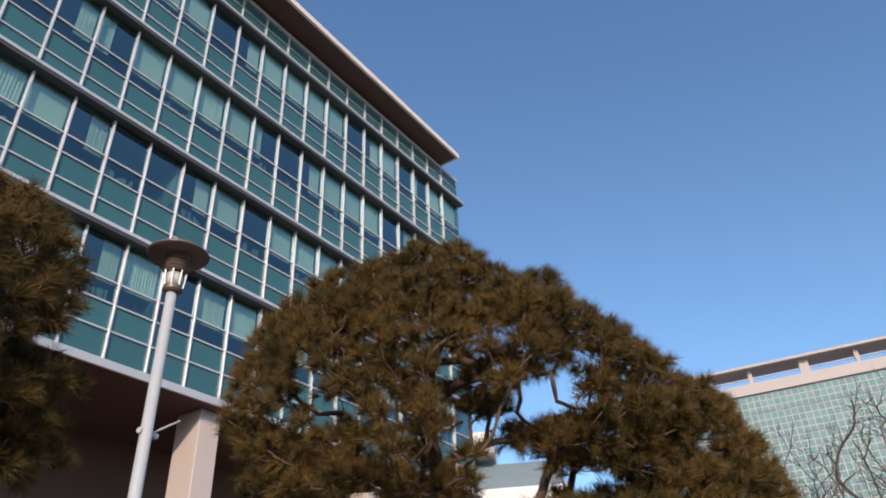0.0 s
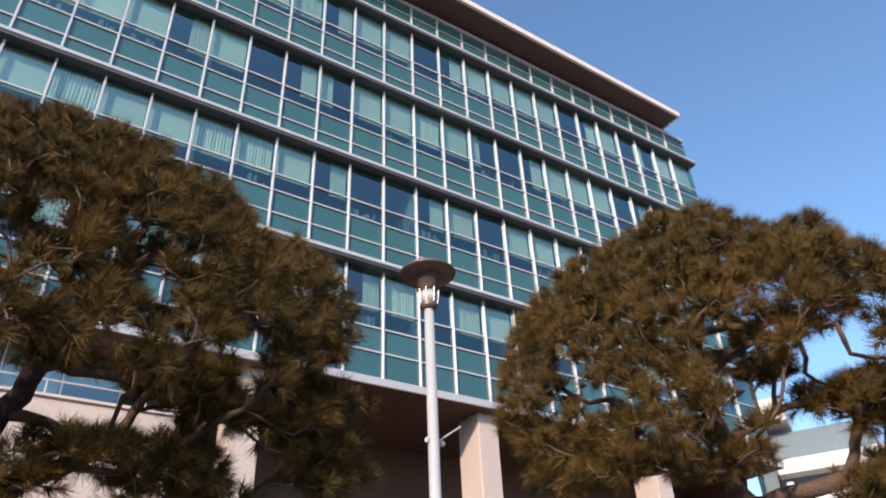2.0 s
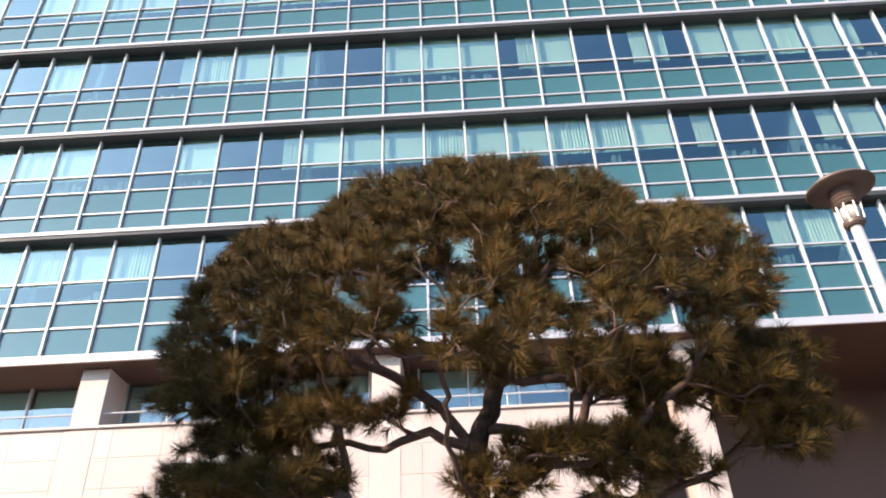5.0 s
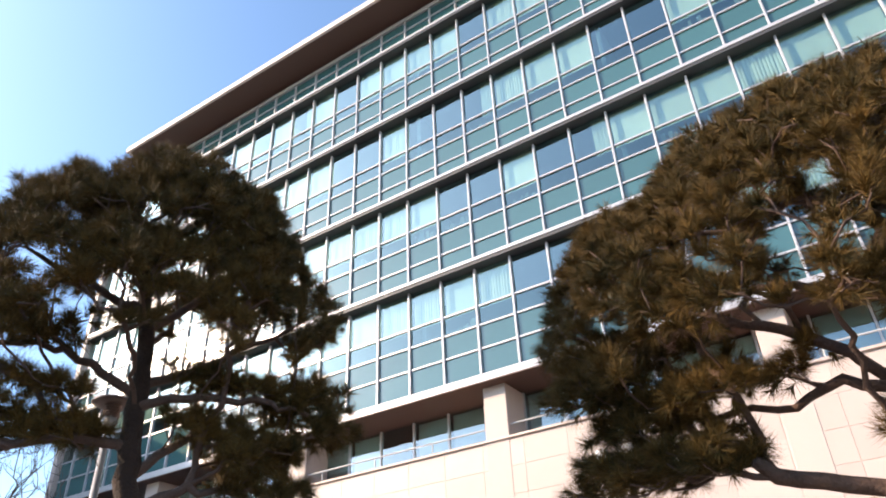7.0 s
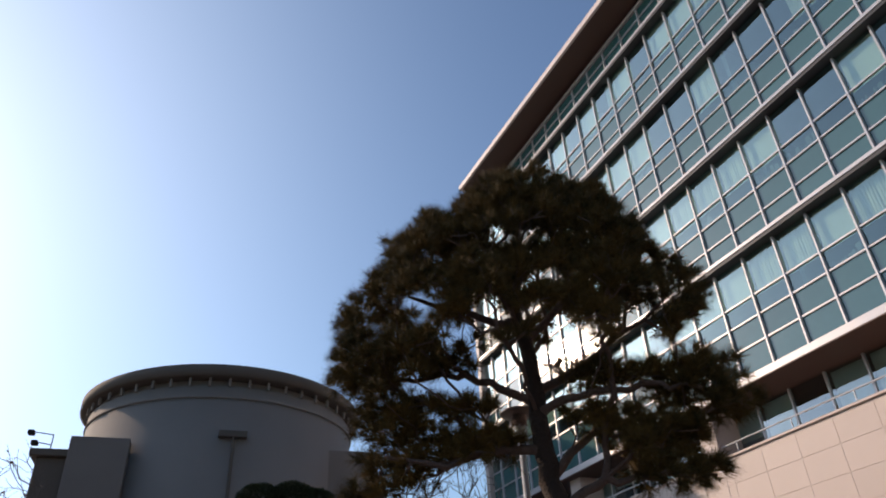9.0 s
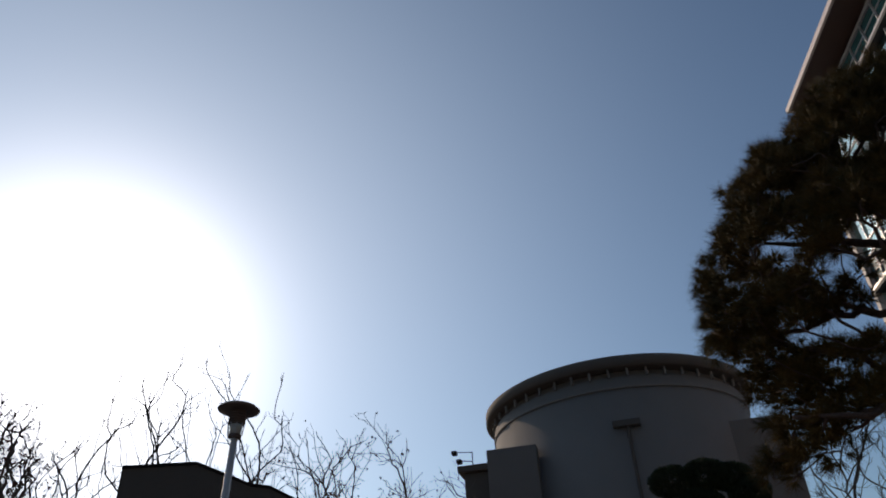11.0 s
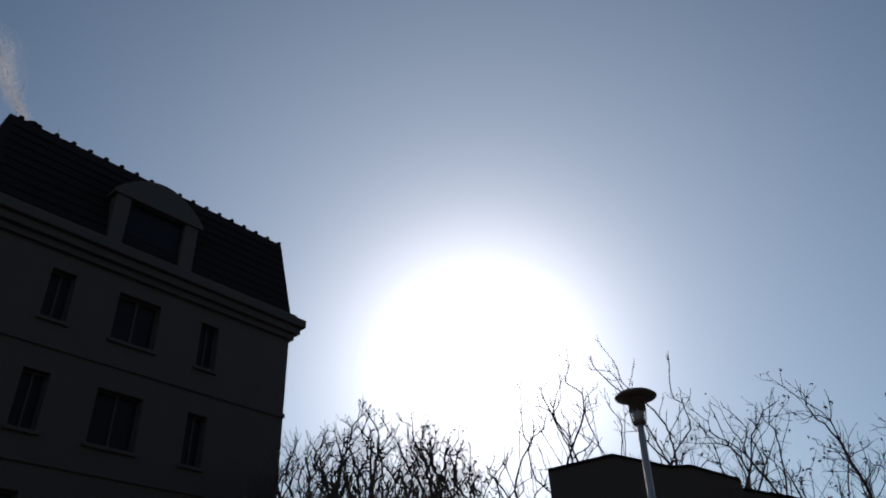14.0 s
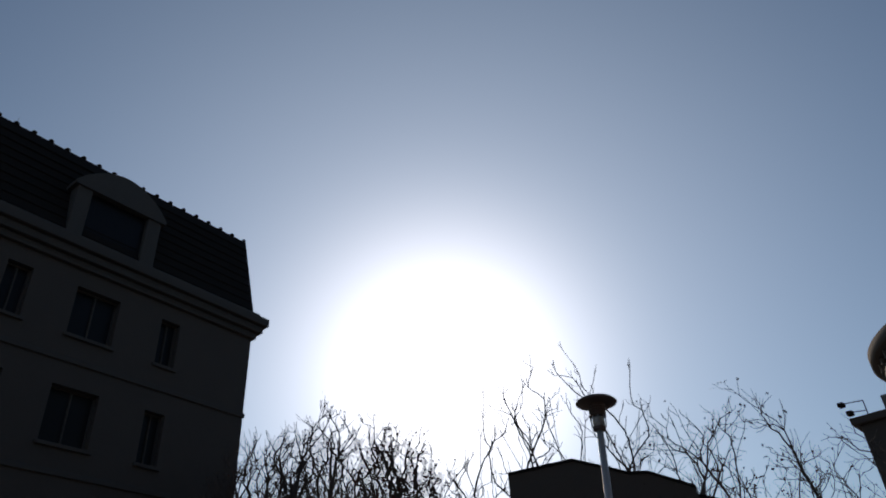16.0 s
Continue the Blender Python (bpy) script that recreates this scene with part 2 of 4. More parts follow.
def part(name, bm, mat, parent=None, label="", smooth=False):
    ob = new(name, mesh_of(name, bm, mat, smooth))
    ob.parent = parent
    if label:
        ob["label"] = label
    return ob


def piece(name, me, parent, at):
    ob = new(name, me)
    ob.parent = parent
    ob.location = at
    return ob


def thing(name, at, label, category, group="", kind=""):
    ob = new(name)
    ob.location = at
    ob.empty_display_size = 0.2
    return tagged(ob, label, category, group, kind)


# ---- ground ----
bm = bmesh.new()
bmesh.ops.create_grid(bm, x_segments=8, y_segments=8, size=1500)
ground = part("ground", bm, M_GROUND)
tagged(ground, "dry grey paved ground of an office forecourt", "ground", kind="structure")

# ---- office building ----
GY = 16.72            # plane of the glass
X_L, X_R = -30.6, 27.0
SOFFIT_Z, ROOF_Z = 9.34, 26.62
TOPS = (13.17, 16.94, 20.87, 24.76)
ROWS = ((1.28, 1.92, 2.68), (1.34, 1.96, 2.76), (1.56, 2.15, 2.96), (1.54, 2.07, 2.89))
BAND_Y = 16.38
office = thing("office_building", (0, 0, 0), "large modern office building with green glass curtain wall and granite base", "building")
LINES = [11.742 + 1.2554 * k for k in range(-33, 13)]
LINES = sorted(x for x in LINES if x < X_R - 0.3)

# roof slab with deep brown soffit panels and pale fascia; its front edge runs slightly askew to the glass
RX0, RX1, RY0, RY1 = -28.98, 25.75, 15.15, 15.58


def prism(bm, plan, z0, z1):
    """An upright solid over a plan of corners."""
    low, high = [bm.verts.new((x, y, z0)) for x, y in plan], [bm.verts.new((x, y, z1)) for x, y in plan]
    bm.faces.new(low)
    bm.faces.new(high)
    for i in range(len(plan)):
        j = (i + 1) % len(plan)
        bm.faces.new((low[i], low[j], high[j], high[i]))


bm = bmesh.new()
prism(bm, ((RX0 + 0.05, RY0 + 0.05), (RX1 - 0.05, RY1 + 0.05), (RX1 - 0.05, 34), (RX0 + 0.05, 34)), ROOF_Z + 0.16, ROOF_Z + 0.38)
part("roof_slab", bm, M_SOFFIT, office, "brown panelled roof soffit")
bm = bmesh.new()
prism(bm, ((RX0, RY0), (RX1, RY1), (RX1, RY1 + 0.12), (RX0, RY0 + 0.12)), ROOF_Z + 0.13, ROOF_Z + 0.42)
part("roof_fascia", bm, M_FASCIA, office, "pale pink roof fascia")
for x0, y0 in ((RX0, RY0), (RX1 - 0.12, RY1)):
    bm = bmesh.new()
    box(bm, x0, x0 + 0.12, y0 + 0.124, 34, ROOF_Z + 0.13, ROOF_Z + 0.42, 0.02)
    part("roof_fascia", bm, M_FASCIA, office, "pale pink roof fascia")

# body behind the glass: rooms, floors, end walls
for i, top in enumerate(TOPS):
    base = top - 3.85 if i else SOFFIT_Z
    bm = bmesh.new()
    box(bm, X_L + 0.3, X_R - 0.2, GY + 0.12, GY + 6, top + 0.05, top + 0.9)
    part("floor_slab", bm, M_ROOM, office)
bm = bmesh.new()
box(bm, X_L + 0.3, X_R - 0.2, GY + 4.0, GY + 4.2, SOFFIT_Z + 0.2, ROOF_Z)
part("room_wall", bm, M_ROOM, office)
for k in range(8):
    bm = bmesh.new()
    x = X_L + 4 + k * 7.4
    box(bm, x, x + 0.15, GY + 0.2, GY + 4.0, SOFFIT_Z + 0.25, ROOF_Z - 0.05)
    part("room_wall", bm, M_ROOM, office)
bm = bmesh.new()
box(bm, X_L - 0.3, X_L, GY - 0.25, 33.5, 0, ROOF_Z, 0.02)
part("end_wall", bm, M_GRANITE, office, "pale granite end wall")
bm = bmesh.new()
box(bm, X_R - 0.03, X_R + 0.05, GY - 0.02, 33.5, SOFFIT_Z, ROOF_Z - 0.4)
part("end_wall", bm, M_SPANDREL, office, "teal glass end wall")
bm = bmesh.new()
box(bm, X_L, X_R, 33.5, 33.8, 0, ROOF_Z)
part("back_wall", bm, M_GRANITE, office)

# horizontal bands
for top in TOPS:
    bm = bmesh.new()
    box(bm, X_L + 0.02, X_R + 0.25, BAND_Y, GY + 0.1, top + 0.125, top + 0.25, 0.012)
    part("floor_band", bm, M_ALU, office, "pale aluminium floor band")
    # solid dark strip below the band: its underside's shade, put in as colour
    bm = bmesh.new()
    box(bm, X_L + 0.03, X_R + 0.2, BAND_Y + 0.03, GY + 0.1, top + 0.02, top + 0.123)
    part("shade_strip", bm, M_BAND_SHADE, office, "dark strip painting the shade below the band")
bm = bmesh.new()
box(bm, X_L + 0.02, X_R + 0.05, BAND_Y, GY + 0.1, SOFFIT_Z, SOFFIT_Z + 0.24, 0.015)
part("floor_band", bm, M_ALU, office, "pale aluminium base band")
bm = bmesh.new()
box(bm, X_L + 0.02, X_R + 0.05, GY - 0.10, GY + 0.1, ROOF_Z - 0.20, ROOF_Z - 0.02, 0.01)
box(bm, X_L + 0.02, X_R - 0.05, GY + 0.02, GY + 0.2, ROOF_Z - 0.019, ROOF_Z + 0.158)
part("top_trim", bm, M_ALU, office)

# mullions, transoms and panes
GRID = []
for i, top in enumerate(TOPS):
    low = (TOPS[i - 1] + 0.25) if i else SOFFIT_Z + 0.24
    GRID.append((low, top - ROWS[i][2], top - ROWS[i][1], top - ROWS[i][0], top + 0.02))
for low, a, b, c, high in GRID:
    bm = bmesh.new()
    box(bm, -0.032, 0.032, -0.085, 0.02, low, high, 0.008)
    me = mesh_of("mullion", bm, M_ALU)
    for x in LINES:
        piece("mullion", me, office, (x, GY, 0))
    for z in (a, b, c):
        bm = bmesh.new()
        box(bm, X_L + 0.02, X_R, GY - 0.05, GY + 0.01, z - 0.025, z + 0.025)
        part("transom", bm, M_ALU, office)
T0, T1, T2 = TOPS[3] + 0.25, 25.88, ROOF_Z - 0.20
bm = bmesh.new()
box(bm, -0.032, 0.032, -0.085, 0.02, T0, T2, 0.008)
me = mesh_of("mullion", bm, M_ALU)
for x in LINES:
    piece("mullion", me, office, (x, GY, 0))
bm = bmesh.new()
box(bm, X_L + 0.02, X_R, GY - 0.05, GY + 0.01, T1 - 0.025, T1 + 0.025)
part("transom", bm, M_ALU, office)

SPANS = list(zip([X_L] + LINES, LINES + [X_R]))
rng = random.Random(7)


def front_glazed(me):
    """The coated front of a sheet of glass; its core and back are clear."""
    me.materials.append(M_CLEAR)
    for p in me.polygons:
        p.material_index = 0 if p.normal.y < -0.9 else 1
    return me


def pane_mesh(name, w, h, mat, thick=0.02):
    bm = bmesh.new()
    box(bm, 0.03, w - 0.03, 0, thick, 0.025, h - 0.025)
    me = mesh_of(name, bm, mat)
    return front_glazed(me) if mat in (M_GLASS, M_VENT) else me


def curtain_mesh(w, h, folds):
    bm = bmesh.new()
    n = 64 if folds else 2
    cols = []
    for i in range(n + 1):
        x = 0.04 + (w - 0.08) * i / n
        y = (0.013 * math.sin(i * 2 * math.pi / 5.3) + 0.010 * math.sin(i * 0.37) + 0.004 * math.sin(i * 1.9)) if folds else 0
        cols.append((bm.verts.new((x, y, 0.02)), bm.verts.new((x, y * 0.8, h - 0.02))))
    for (a, b), (c, d) in zip(cols, cols[1:]):
        bm.faces.new((a, c, d, b))
    return mesh_of("curtain", bm, M_CURTAIN, folds)


made = {}


def pane_piece(name, w, h, mat, thick, at):
    """A pane of its own; panes of one size share their mesh."""
    key = (name, round(w, 3), round(h, 3))
    if key not in made:
        made[key] = pane_mesh(name, w, h, mat, thick)
    return piece(name, made[key], office, at)


def curtain_piece(kind, w, h, at):
    key = (kind, round(w, 3), round(h, 3))
    if key not in made:
        made[key] = curtain_mesh(w, h, kind != "flat")
    return piece("curtain", made[key], office, at)


# f: flat blind, p: pleated, h: half drawn, d: long pleated, .: open, along each storey from the left end
DRAWN = ("pfpfpff.pf.fpfppfp..ph.fphpf..fhp.pfffhfpf.ff.", "ffpff.ffpf.fpppf..f.hfffpffppfh..hf.fpfhf.fpfff", "ffpf.f.ffpff..p..hpff..fffhf.hhffpfh.hfff.hf.fp", "ppffff.f.fhf.ffpf.pfff.fhp.hpphff.hffff.hf.hpff")
rest = bmesh.new()
for i, (low, a, b, c, high) in enumerate(GRID):
    for n, (x0, x1) in enumerate(SPANS):
        w = x1 - x0
        pane_piece("window_pane", w, high - c, M_GLASS, 0.02, (x0, GY, c))
        pane_piece("vent_pane", w, c - b, M_VENT, 0.02, (x0, GY, b))
        for z0, z1 in ((a, b), (low, a)):
            if x0 > -24 and (z0 > low or x0 > -12):
                pane_piece("spandrel_panel", w, z1 - z0, M_SPANDREL, 0.05, (x0, GY, z0))
            else:
                box(rest, x0 + 0.03, x1 - 0.03, GY, GY + 0.05, z0 + 0.025, z1 - 0.025)
        kind = DRAWN[i][n % len(DRAWN[i])]
        if kind == "f":
            curtain_piece("flat", w, high - c, (x0, GY + 0.16, c))
        elif kind == "p":
            curtain_piece("fold", w, high - c, (x0, GY + 0.18, c))
        elif kind == "h":
            curtain_piece("part", w * 0.5, high - c, (x0 + (w * 0.5 if rng.random() < 0.6 else 0), GY + 0.18, c))
        elif kind == "d":
            curtain_piece("deep", w, high - b, (x0, GY + 0.18, b))
        # things on the sill inside the low vent panes
        if rng.random() < 0.3:
            bm = bmesh.new()
            x = x0 + 0.12
            while x < x1 - 0.2:
                q = rng.uniform(0.04, 0.16)
                box(bm, x, x + q, GY + 0.10, GY + 0.28, b - 0.05, b + rng.uniform(0.12, c - b - 0.15))
                x += q + rng.uniform(0.01, 0.12)
            part("sill_clutter", bm, M_DESK, office)["kind"] = "stuff"
part("spandrel_rest", rest, M_SPANDREL, office)["kind"] = "stuff"
for x0, x1 in SPANS:
    pane_piece("parapet_pane", x1 - x0, T2 - T1, M_SPANDREL, 0.05, (x0, GY, T1))
    pane_piece("parapet_pane", x1 - x0, T1 - T0, M_SPANDREL, 0.05, (x0, GY, T0))

# soffit over the open ground floor, columns, back wall
bm = bmesh.new()
box(bm, X_L, X_R, BAND_Y + 0.003, 33.5, SOFFIT_Z - 0.02, SOFFIT_Z + 0.2)
part("soffit", bm, M_SOFFIT, office, "brown panelled soffit over the open ground floor")
bm = bmesh.new()
box(bm, 0, 0.72, 0, 1.05, 0, SOFFIT_Z - 0.02, 0.015)
col_me = mesh_of("column", bm, M_GRANITE)
for k in range(-5, 2):
    piece("column", col_me, office, (12.53 + 7.4 * k, 16.78, 0))
bm = bmesh.new()
box(bm, X_L, X_R - 0.5, 21, 21.3, 0, SOFFIT_Z - 0.02)
box(bm, X_R - 0.7, X_R - 0.5, 18.5, 21, 0, SOFFIT_Z - 0.02)
part("recess_wall", bm, M_SOFFIT, office)

# granite podium wall with a window strip behind a railing
WALL_X1, WALL_Z = 3.95, 7.76
bm = bmesh.new()
box(bm, X_L, WALL_X1 - 0.02, 16.805, 17.1, 0, WALL_Z - 0.02)
box(bm, WALL_X1 - 0.3, WALL_X1 - 0.02, 17.1, 21, 0, SOFFIT_Z - 0.02)
part("podium_wall", bm, M_GRANITE, office)
bm = bmesh.new()
box(bm, X_L, WALL_X1, 16.72, 18.0, WALL_Z - 0.02, WALL_Z + 0.05, 0.01)
part("wall_coping", bm, M_GRANITE, office)
PW, PH = 1.25, 0.72
bm = bmesh.new()
box(bm, 0.003, PW - 0.003, 0, 0.05, 0.003, PH - 0.003, 0.003)
stone_me = mesh_of("stone_panel", bm, M_GRANITE)
for r in range(6):
    for c in range(28):
        x = WALL_X1 - (c + 1) * PW
        if x > X_L:
            piece("stone_panel", stone_me, office, (x, 16.79, WALL_Z - 0.03 - (r + 1) * PH))
for x in [2.71 - k * 1.295 for k in range(25)]:
    bm = bmesh.new()
    box(bm, x - 0.03, x + 0.03, 17.80, 17.90, WALL_Z, SOFFIT_Z - 0.02)
    part("window_frame", bm, M_ALU, office)
    bm = bmesh.new()
    box(bm, x - 1.26, x - 0.03, 17.84, 17.86, WALL_Z + 0.05, SOFFIT_Z - 0.05)
    front_glazed(part("strip_window_pane", bm, M_GLASS_DARK, office).data)
    if rng.random() < 0.8:
        bm = bmesh.new()
        box(bm, x - 1.24, x - 0.05, 18.02, 18.03, SOFFIT_Z - rng.uniform(0.5, 1.6), SOFFIT_Z - 0.05)
        part("roller_blind", bm, M_CURTAIN, office)
bm = bmesh.new()
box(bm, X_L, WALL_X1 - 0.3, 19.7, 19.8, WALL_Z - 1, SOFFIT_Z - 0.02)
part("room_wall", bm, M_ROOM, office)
bm = bmesh.new()
tube(bm, [(X_L, 16.94, WALL_Z + 0.42), (WALL_X1, 16.94, WALL_Z + 0.42)], [0.025, 0.025], 8)
part("rail", bm, M_STEEL, office, "thin steel handrail")
for k in range(16):
    bm = bmesh.new()
    x = WALL_X1 - 0.8 - k * 2.1
    tube(bm, [(x, 16.94, WALL_Z), (x, 16.94, WALL_Z + 0.42)], [0.018, 0.018], 6)
    part("rail_post", bm, M_STEEL, office)


# ---- street lamps ----
def street_lamp(name, label):
    lamp = thing(name, (0, 0, 0), label, "street lamp", "forecourt lamps")
    bm = bmesh.new()
    ring_solid(bm, [(0.0, 0), (0.14, 0), (0.14, 0.02), (0.06, 0.05), (0.042, 0.5), (0.033, 4.0), (0.0, 4.0)], 20)
    part("pole", bm, M_STEEL, lamp, "shiny steel pole", True)
    bm = bmesh.new()
    ring_solid(bm, [(0.0, 3.985), (0.05, 3.985), (0.062, 4.0), (0.062, 4.025), (0.0, 4.025)], 20)
    part("collar", bm, M_LAMP_CAP, lamp)
    bm = bmesh.new()
    ring_solid(bm, [(0.0, 4.03), (0.058, 4.03), (0.068, 4.06), (0.070, 4.125), (0.0, 4.125)], 20)
    part("lantern", bm, M_LAMP_GLASS, lamp, "clear ribbed glass lantern", True)
    bm = bmesh.new()
    ring_solid(bm, [(0.0, 4.03), (0.045, 4.03), (0.055, 4.07), (0.055, 4.12), (0.0, 4.12)], 14)
    part("bulb", bm, M_WHITE, lamp, "", True)
    for k in range(8):
        a = k * math.pi / 4
        bm = bmesh.new()
        tube(bm, [(0.064 * math.cos(a), 0.064 * math.sin(a), 4.02), (0.074 * math.cos(a), 0.074 * math.sin(a), 4.13)], [0.005, 0.005], 5)
        part("lantern_bar", bm, M_STEEL, lamp)
    bm = bmesh.new()
    ring_solid(bm, [(0.0, 4.127), (0.074, 4.127)] + [(0.074 + (0.009 if j % 2 else -0.003), 4.13 + j * 0.013) for j in range(9)] + [(0.08, 4.25), (0.0, 4.25)], 24)
    part("louvre", bm, M_LAMP_CAP, lamp)
    bm = bmesh.new()
    ring_solid(bm, [(0.0, 4.25), (0.10, 4.25), (0.196, 4.262), (0.202, 4.272), (0.17, 4.30), (0.10, 4.325), (0.0, 4.335)], 36)
    part("cap", bm, M_LAMP_CAP, lamp, "brown disc-shaped cap", True)
    return lamp


def polar(az, d):
    return d * math.cos(radians(az)), d * math.sin(radians(az))


lamp = street_lamp("street_lamp", "steel lamp post with brown disc cap before the office")
lx, ly = polar(56.95, 4.42)
lamp.matrix_basis = pose(lx, ly, 0)
bm = bmesh.new()
tube(bm, [(-0.05, 0.0, 3.06), (0.09, 0.03, 3.06)], [0.02, 0.02], 6)
tube(bm, [(0.05, 0.02, 3.07), (0.24, 0.04, 3.20)], [0.008, 0.006], 5)
part("bracket", bm, M_STEEL, lamp, "small steel side bracket")
for az, d in ((-155.6, 6.92), (148.9, 7.4)):
    x, y = polar(az, d)
    lean = 2.6 if az < 0 else 0.0
    copy = copy_thing(lamp, pose(x, y, 0, 0, 0, az - 90) @ pose(0, 0, 0, 0, lean, 0))


# ---- trees: one way of growing for all ----
def blades(name, verts, mat, parent):
    me = bpy.data.meshes.new(name)
    n = len(verts) // 3
    me.vertices.add(len(verts))
    me.vertices.foreach_set("co", verts.ravel())
    me.loops.add(len(verts))
    me.loops.foreach_set("vertex_index", np.arange(len(verts)))
    me.polygons.add(n)
    me.polygons.foreach_set("loop_start", np.arange(0, 3 * n, 3))
    me.update()
    me.validate()
    me.materials.append(mat)
    ob = new(name, me)
    ob.parent = parent
    return ob


def needle_tufts(points, normals, length, count, width, seed):
    """Brushes of blades: count thin blades at each point, fanned round its direction."""
    r = np.random.default_rng(seed)
    n = len(points)
    p = np.repeat(points, count, 0)
    d = np.repeat(normals, count, 0) + r.normal(0, 0.62, (n * count, 3))
    d /= np.linalg.norm(d, axis=1, keepdims=True)
    ln = length * r.uniform(0.65, 1.15, (n * count, 1))
    side = np.cross(d, r.normal(0, 1, (n * count, 3)))
    side /= np.linalg.norm(side, axis=1, keepdims=True)
    p = p + d * ln * r.uniform(0, 0.25, (n * count, 1))
    return np.stack([p - side * width / 2, p + side * width / 2, p + d * ln], 1).reshape(-1, 3)


def rosettes(points, axes, stem, length, count, width, seed):
    """Bottle-brush shoots: needles spring from along a short stem and open out round its axis."""
    r = np.random.default_rng(seed)
    n = len(points) * count
    ax = np.repeat(axes, count, 0)
    p = np.repeat(points, count, 0) + ax * stem * r.uniform(0, 1, (n, 1))
    q = r.normal(0, 1, (n, 3))
    q -= ax * (q * ax).sum(1, keepdims=True)
    q /= np.linalg.norm(q, axis=1, keepdims=True)
    open_by = np.radians(r.uniform(18, 68, (n, 1)))
    d = ax * np.cos(open_by) + q * np.sin(open_by)
    d[:, 2] -= 0.06
    side = np.cross(d, r.normal(0, 1, (n, 3)))
    side *= width / 2 / np.linalg.norm(side, axis=1, keepdims=True)
    tip = p + d * length * r.uniform(0.75, 1.15, (n, 1))
    return np.stack([p - side, p + side, tip], 1).reshape(-1, 3)


class Growth:
    """Branches that reach out, nearest first, from a first skeleton to every target; wood thickens with what it carries."""

    def __init__(self, seed, step, crook, direct):
        self.r = np.random.default_rng(seed)
        self.step, self.crook, self.direct = step, crook, direct
        self.at, self.up, self.far, self.least = [], [], [], []

    def node(self, p, parent):
        self.at.append(np.array(p, float))
        self.up.append(parent)
        self.least.append(0.0)
        self.far.append(0.0 if parent < 0 else self.far[parent] + float(np.linalg.norm(self.at[-1] - self.at[parent])))
        return len(self.at) - 1

    def path(self, parent, points, girth=0.0):
        """A crooked line of nodes through points; girth: its least radius, shrinking to a third at the end."""
        made = []
        for q in points:
            a, b = self.at[parent], np.array(q, float)
            n = max(1, round(float(np.linalg.norm(b - a)) / self.step))
            for i in range(1, n + 1):
                jig = self.r.normal(0, self.crook * self.step, 3) if i < n else 0
                parent = self.node(a + (b - a) * i / n + jig, parent)
                made.append(parent)
        for i, k in enumerate(made):
            self.least[k] = girth * (1 - 0.67 * i / len(made))
        return made

    def reach(self, targets):
        """Joins each target to the tree; answers the node at each one."""
        left = np.array(targets, float)
        ends, order = np.zeros(len(left), int), np.arange(len(left))
        best, who = np.full(len(left), 1e9), np.zeros(len(left), int)

        def look_at(first):
            for k in range(first, len(self.at)):
                c = np.linalg.norm(left - self.at[k], axis=1) + self.direct * self.far[k]
                m = c < best
                best[m], who[m] = c[m], k

        look_at(0)
        while len(left):
            i = int(best.argmin())
            first, start = len(self.at), who[i]
            a, b = self.at[start], left[i]
            span = np.linalg.norm(b - a)
            n = max(1, round(float(span) / self.step))
            ahead = a - self.at[self.up[start]] if self.up[start] >= 0 else b - a
            ahead = ahead / (np.linalg.norm(ahead) + 1e-9) * span * 0.35
            k = start
            for j in range(1, n + 1):
                t = j / n
                p = a + (b - a) * t + ahead * t * (1 - t) ** 2 * 1.6
                if j < n:
                    p = p + self.r.normal(0, self.crook * self.step, 3)
                k = self.node(p, k)
            ends[order[i]] = k
            keep = np.arange(len(left)) != i
            left, order, best, who = left[keep], order[keep], best[keep], who[keep]
            if len(left):
                look_at(first)
        return ends

    def chains(self, twig, power, most):
        """Lines of (nodes, radii), each running on along its heaviest child."""
        n = len(self.at)
        load = np.zeros(n)
        kids = [[] for _ in range(n)]
        for k in range(n - 1, -1, -1):
            if not kids[k]:
                load[k] = 1
            if self.up[k] >= 0:
                load[self.up[k]] += load[k]
                kids[self.up[k]].append(k)
        rad = np.maximum(np.minimum(most, twig * load ** power), np.array(self.least))
        out, todo = [], [(k, -1) for k in range(n) if self.up[k] < 0]
        while todo:
            k, root = todo.pop()
            line = [root] if root >= 0 else []
            size = [min(rad[root], rad[k] * 1.25)] if root >= 0 else []
            while True:
                line.append(k)
                size.append(rad[k])
                if not kids[k]:
                    break
                main = max(kids[k], key=lambda c: load[c])
                todo += [(c, k) for c in kids[k] if c != main]
                k = main
            out.append(([Vector(self.at[q]) for q in line], size))
        return out


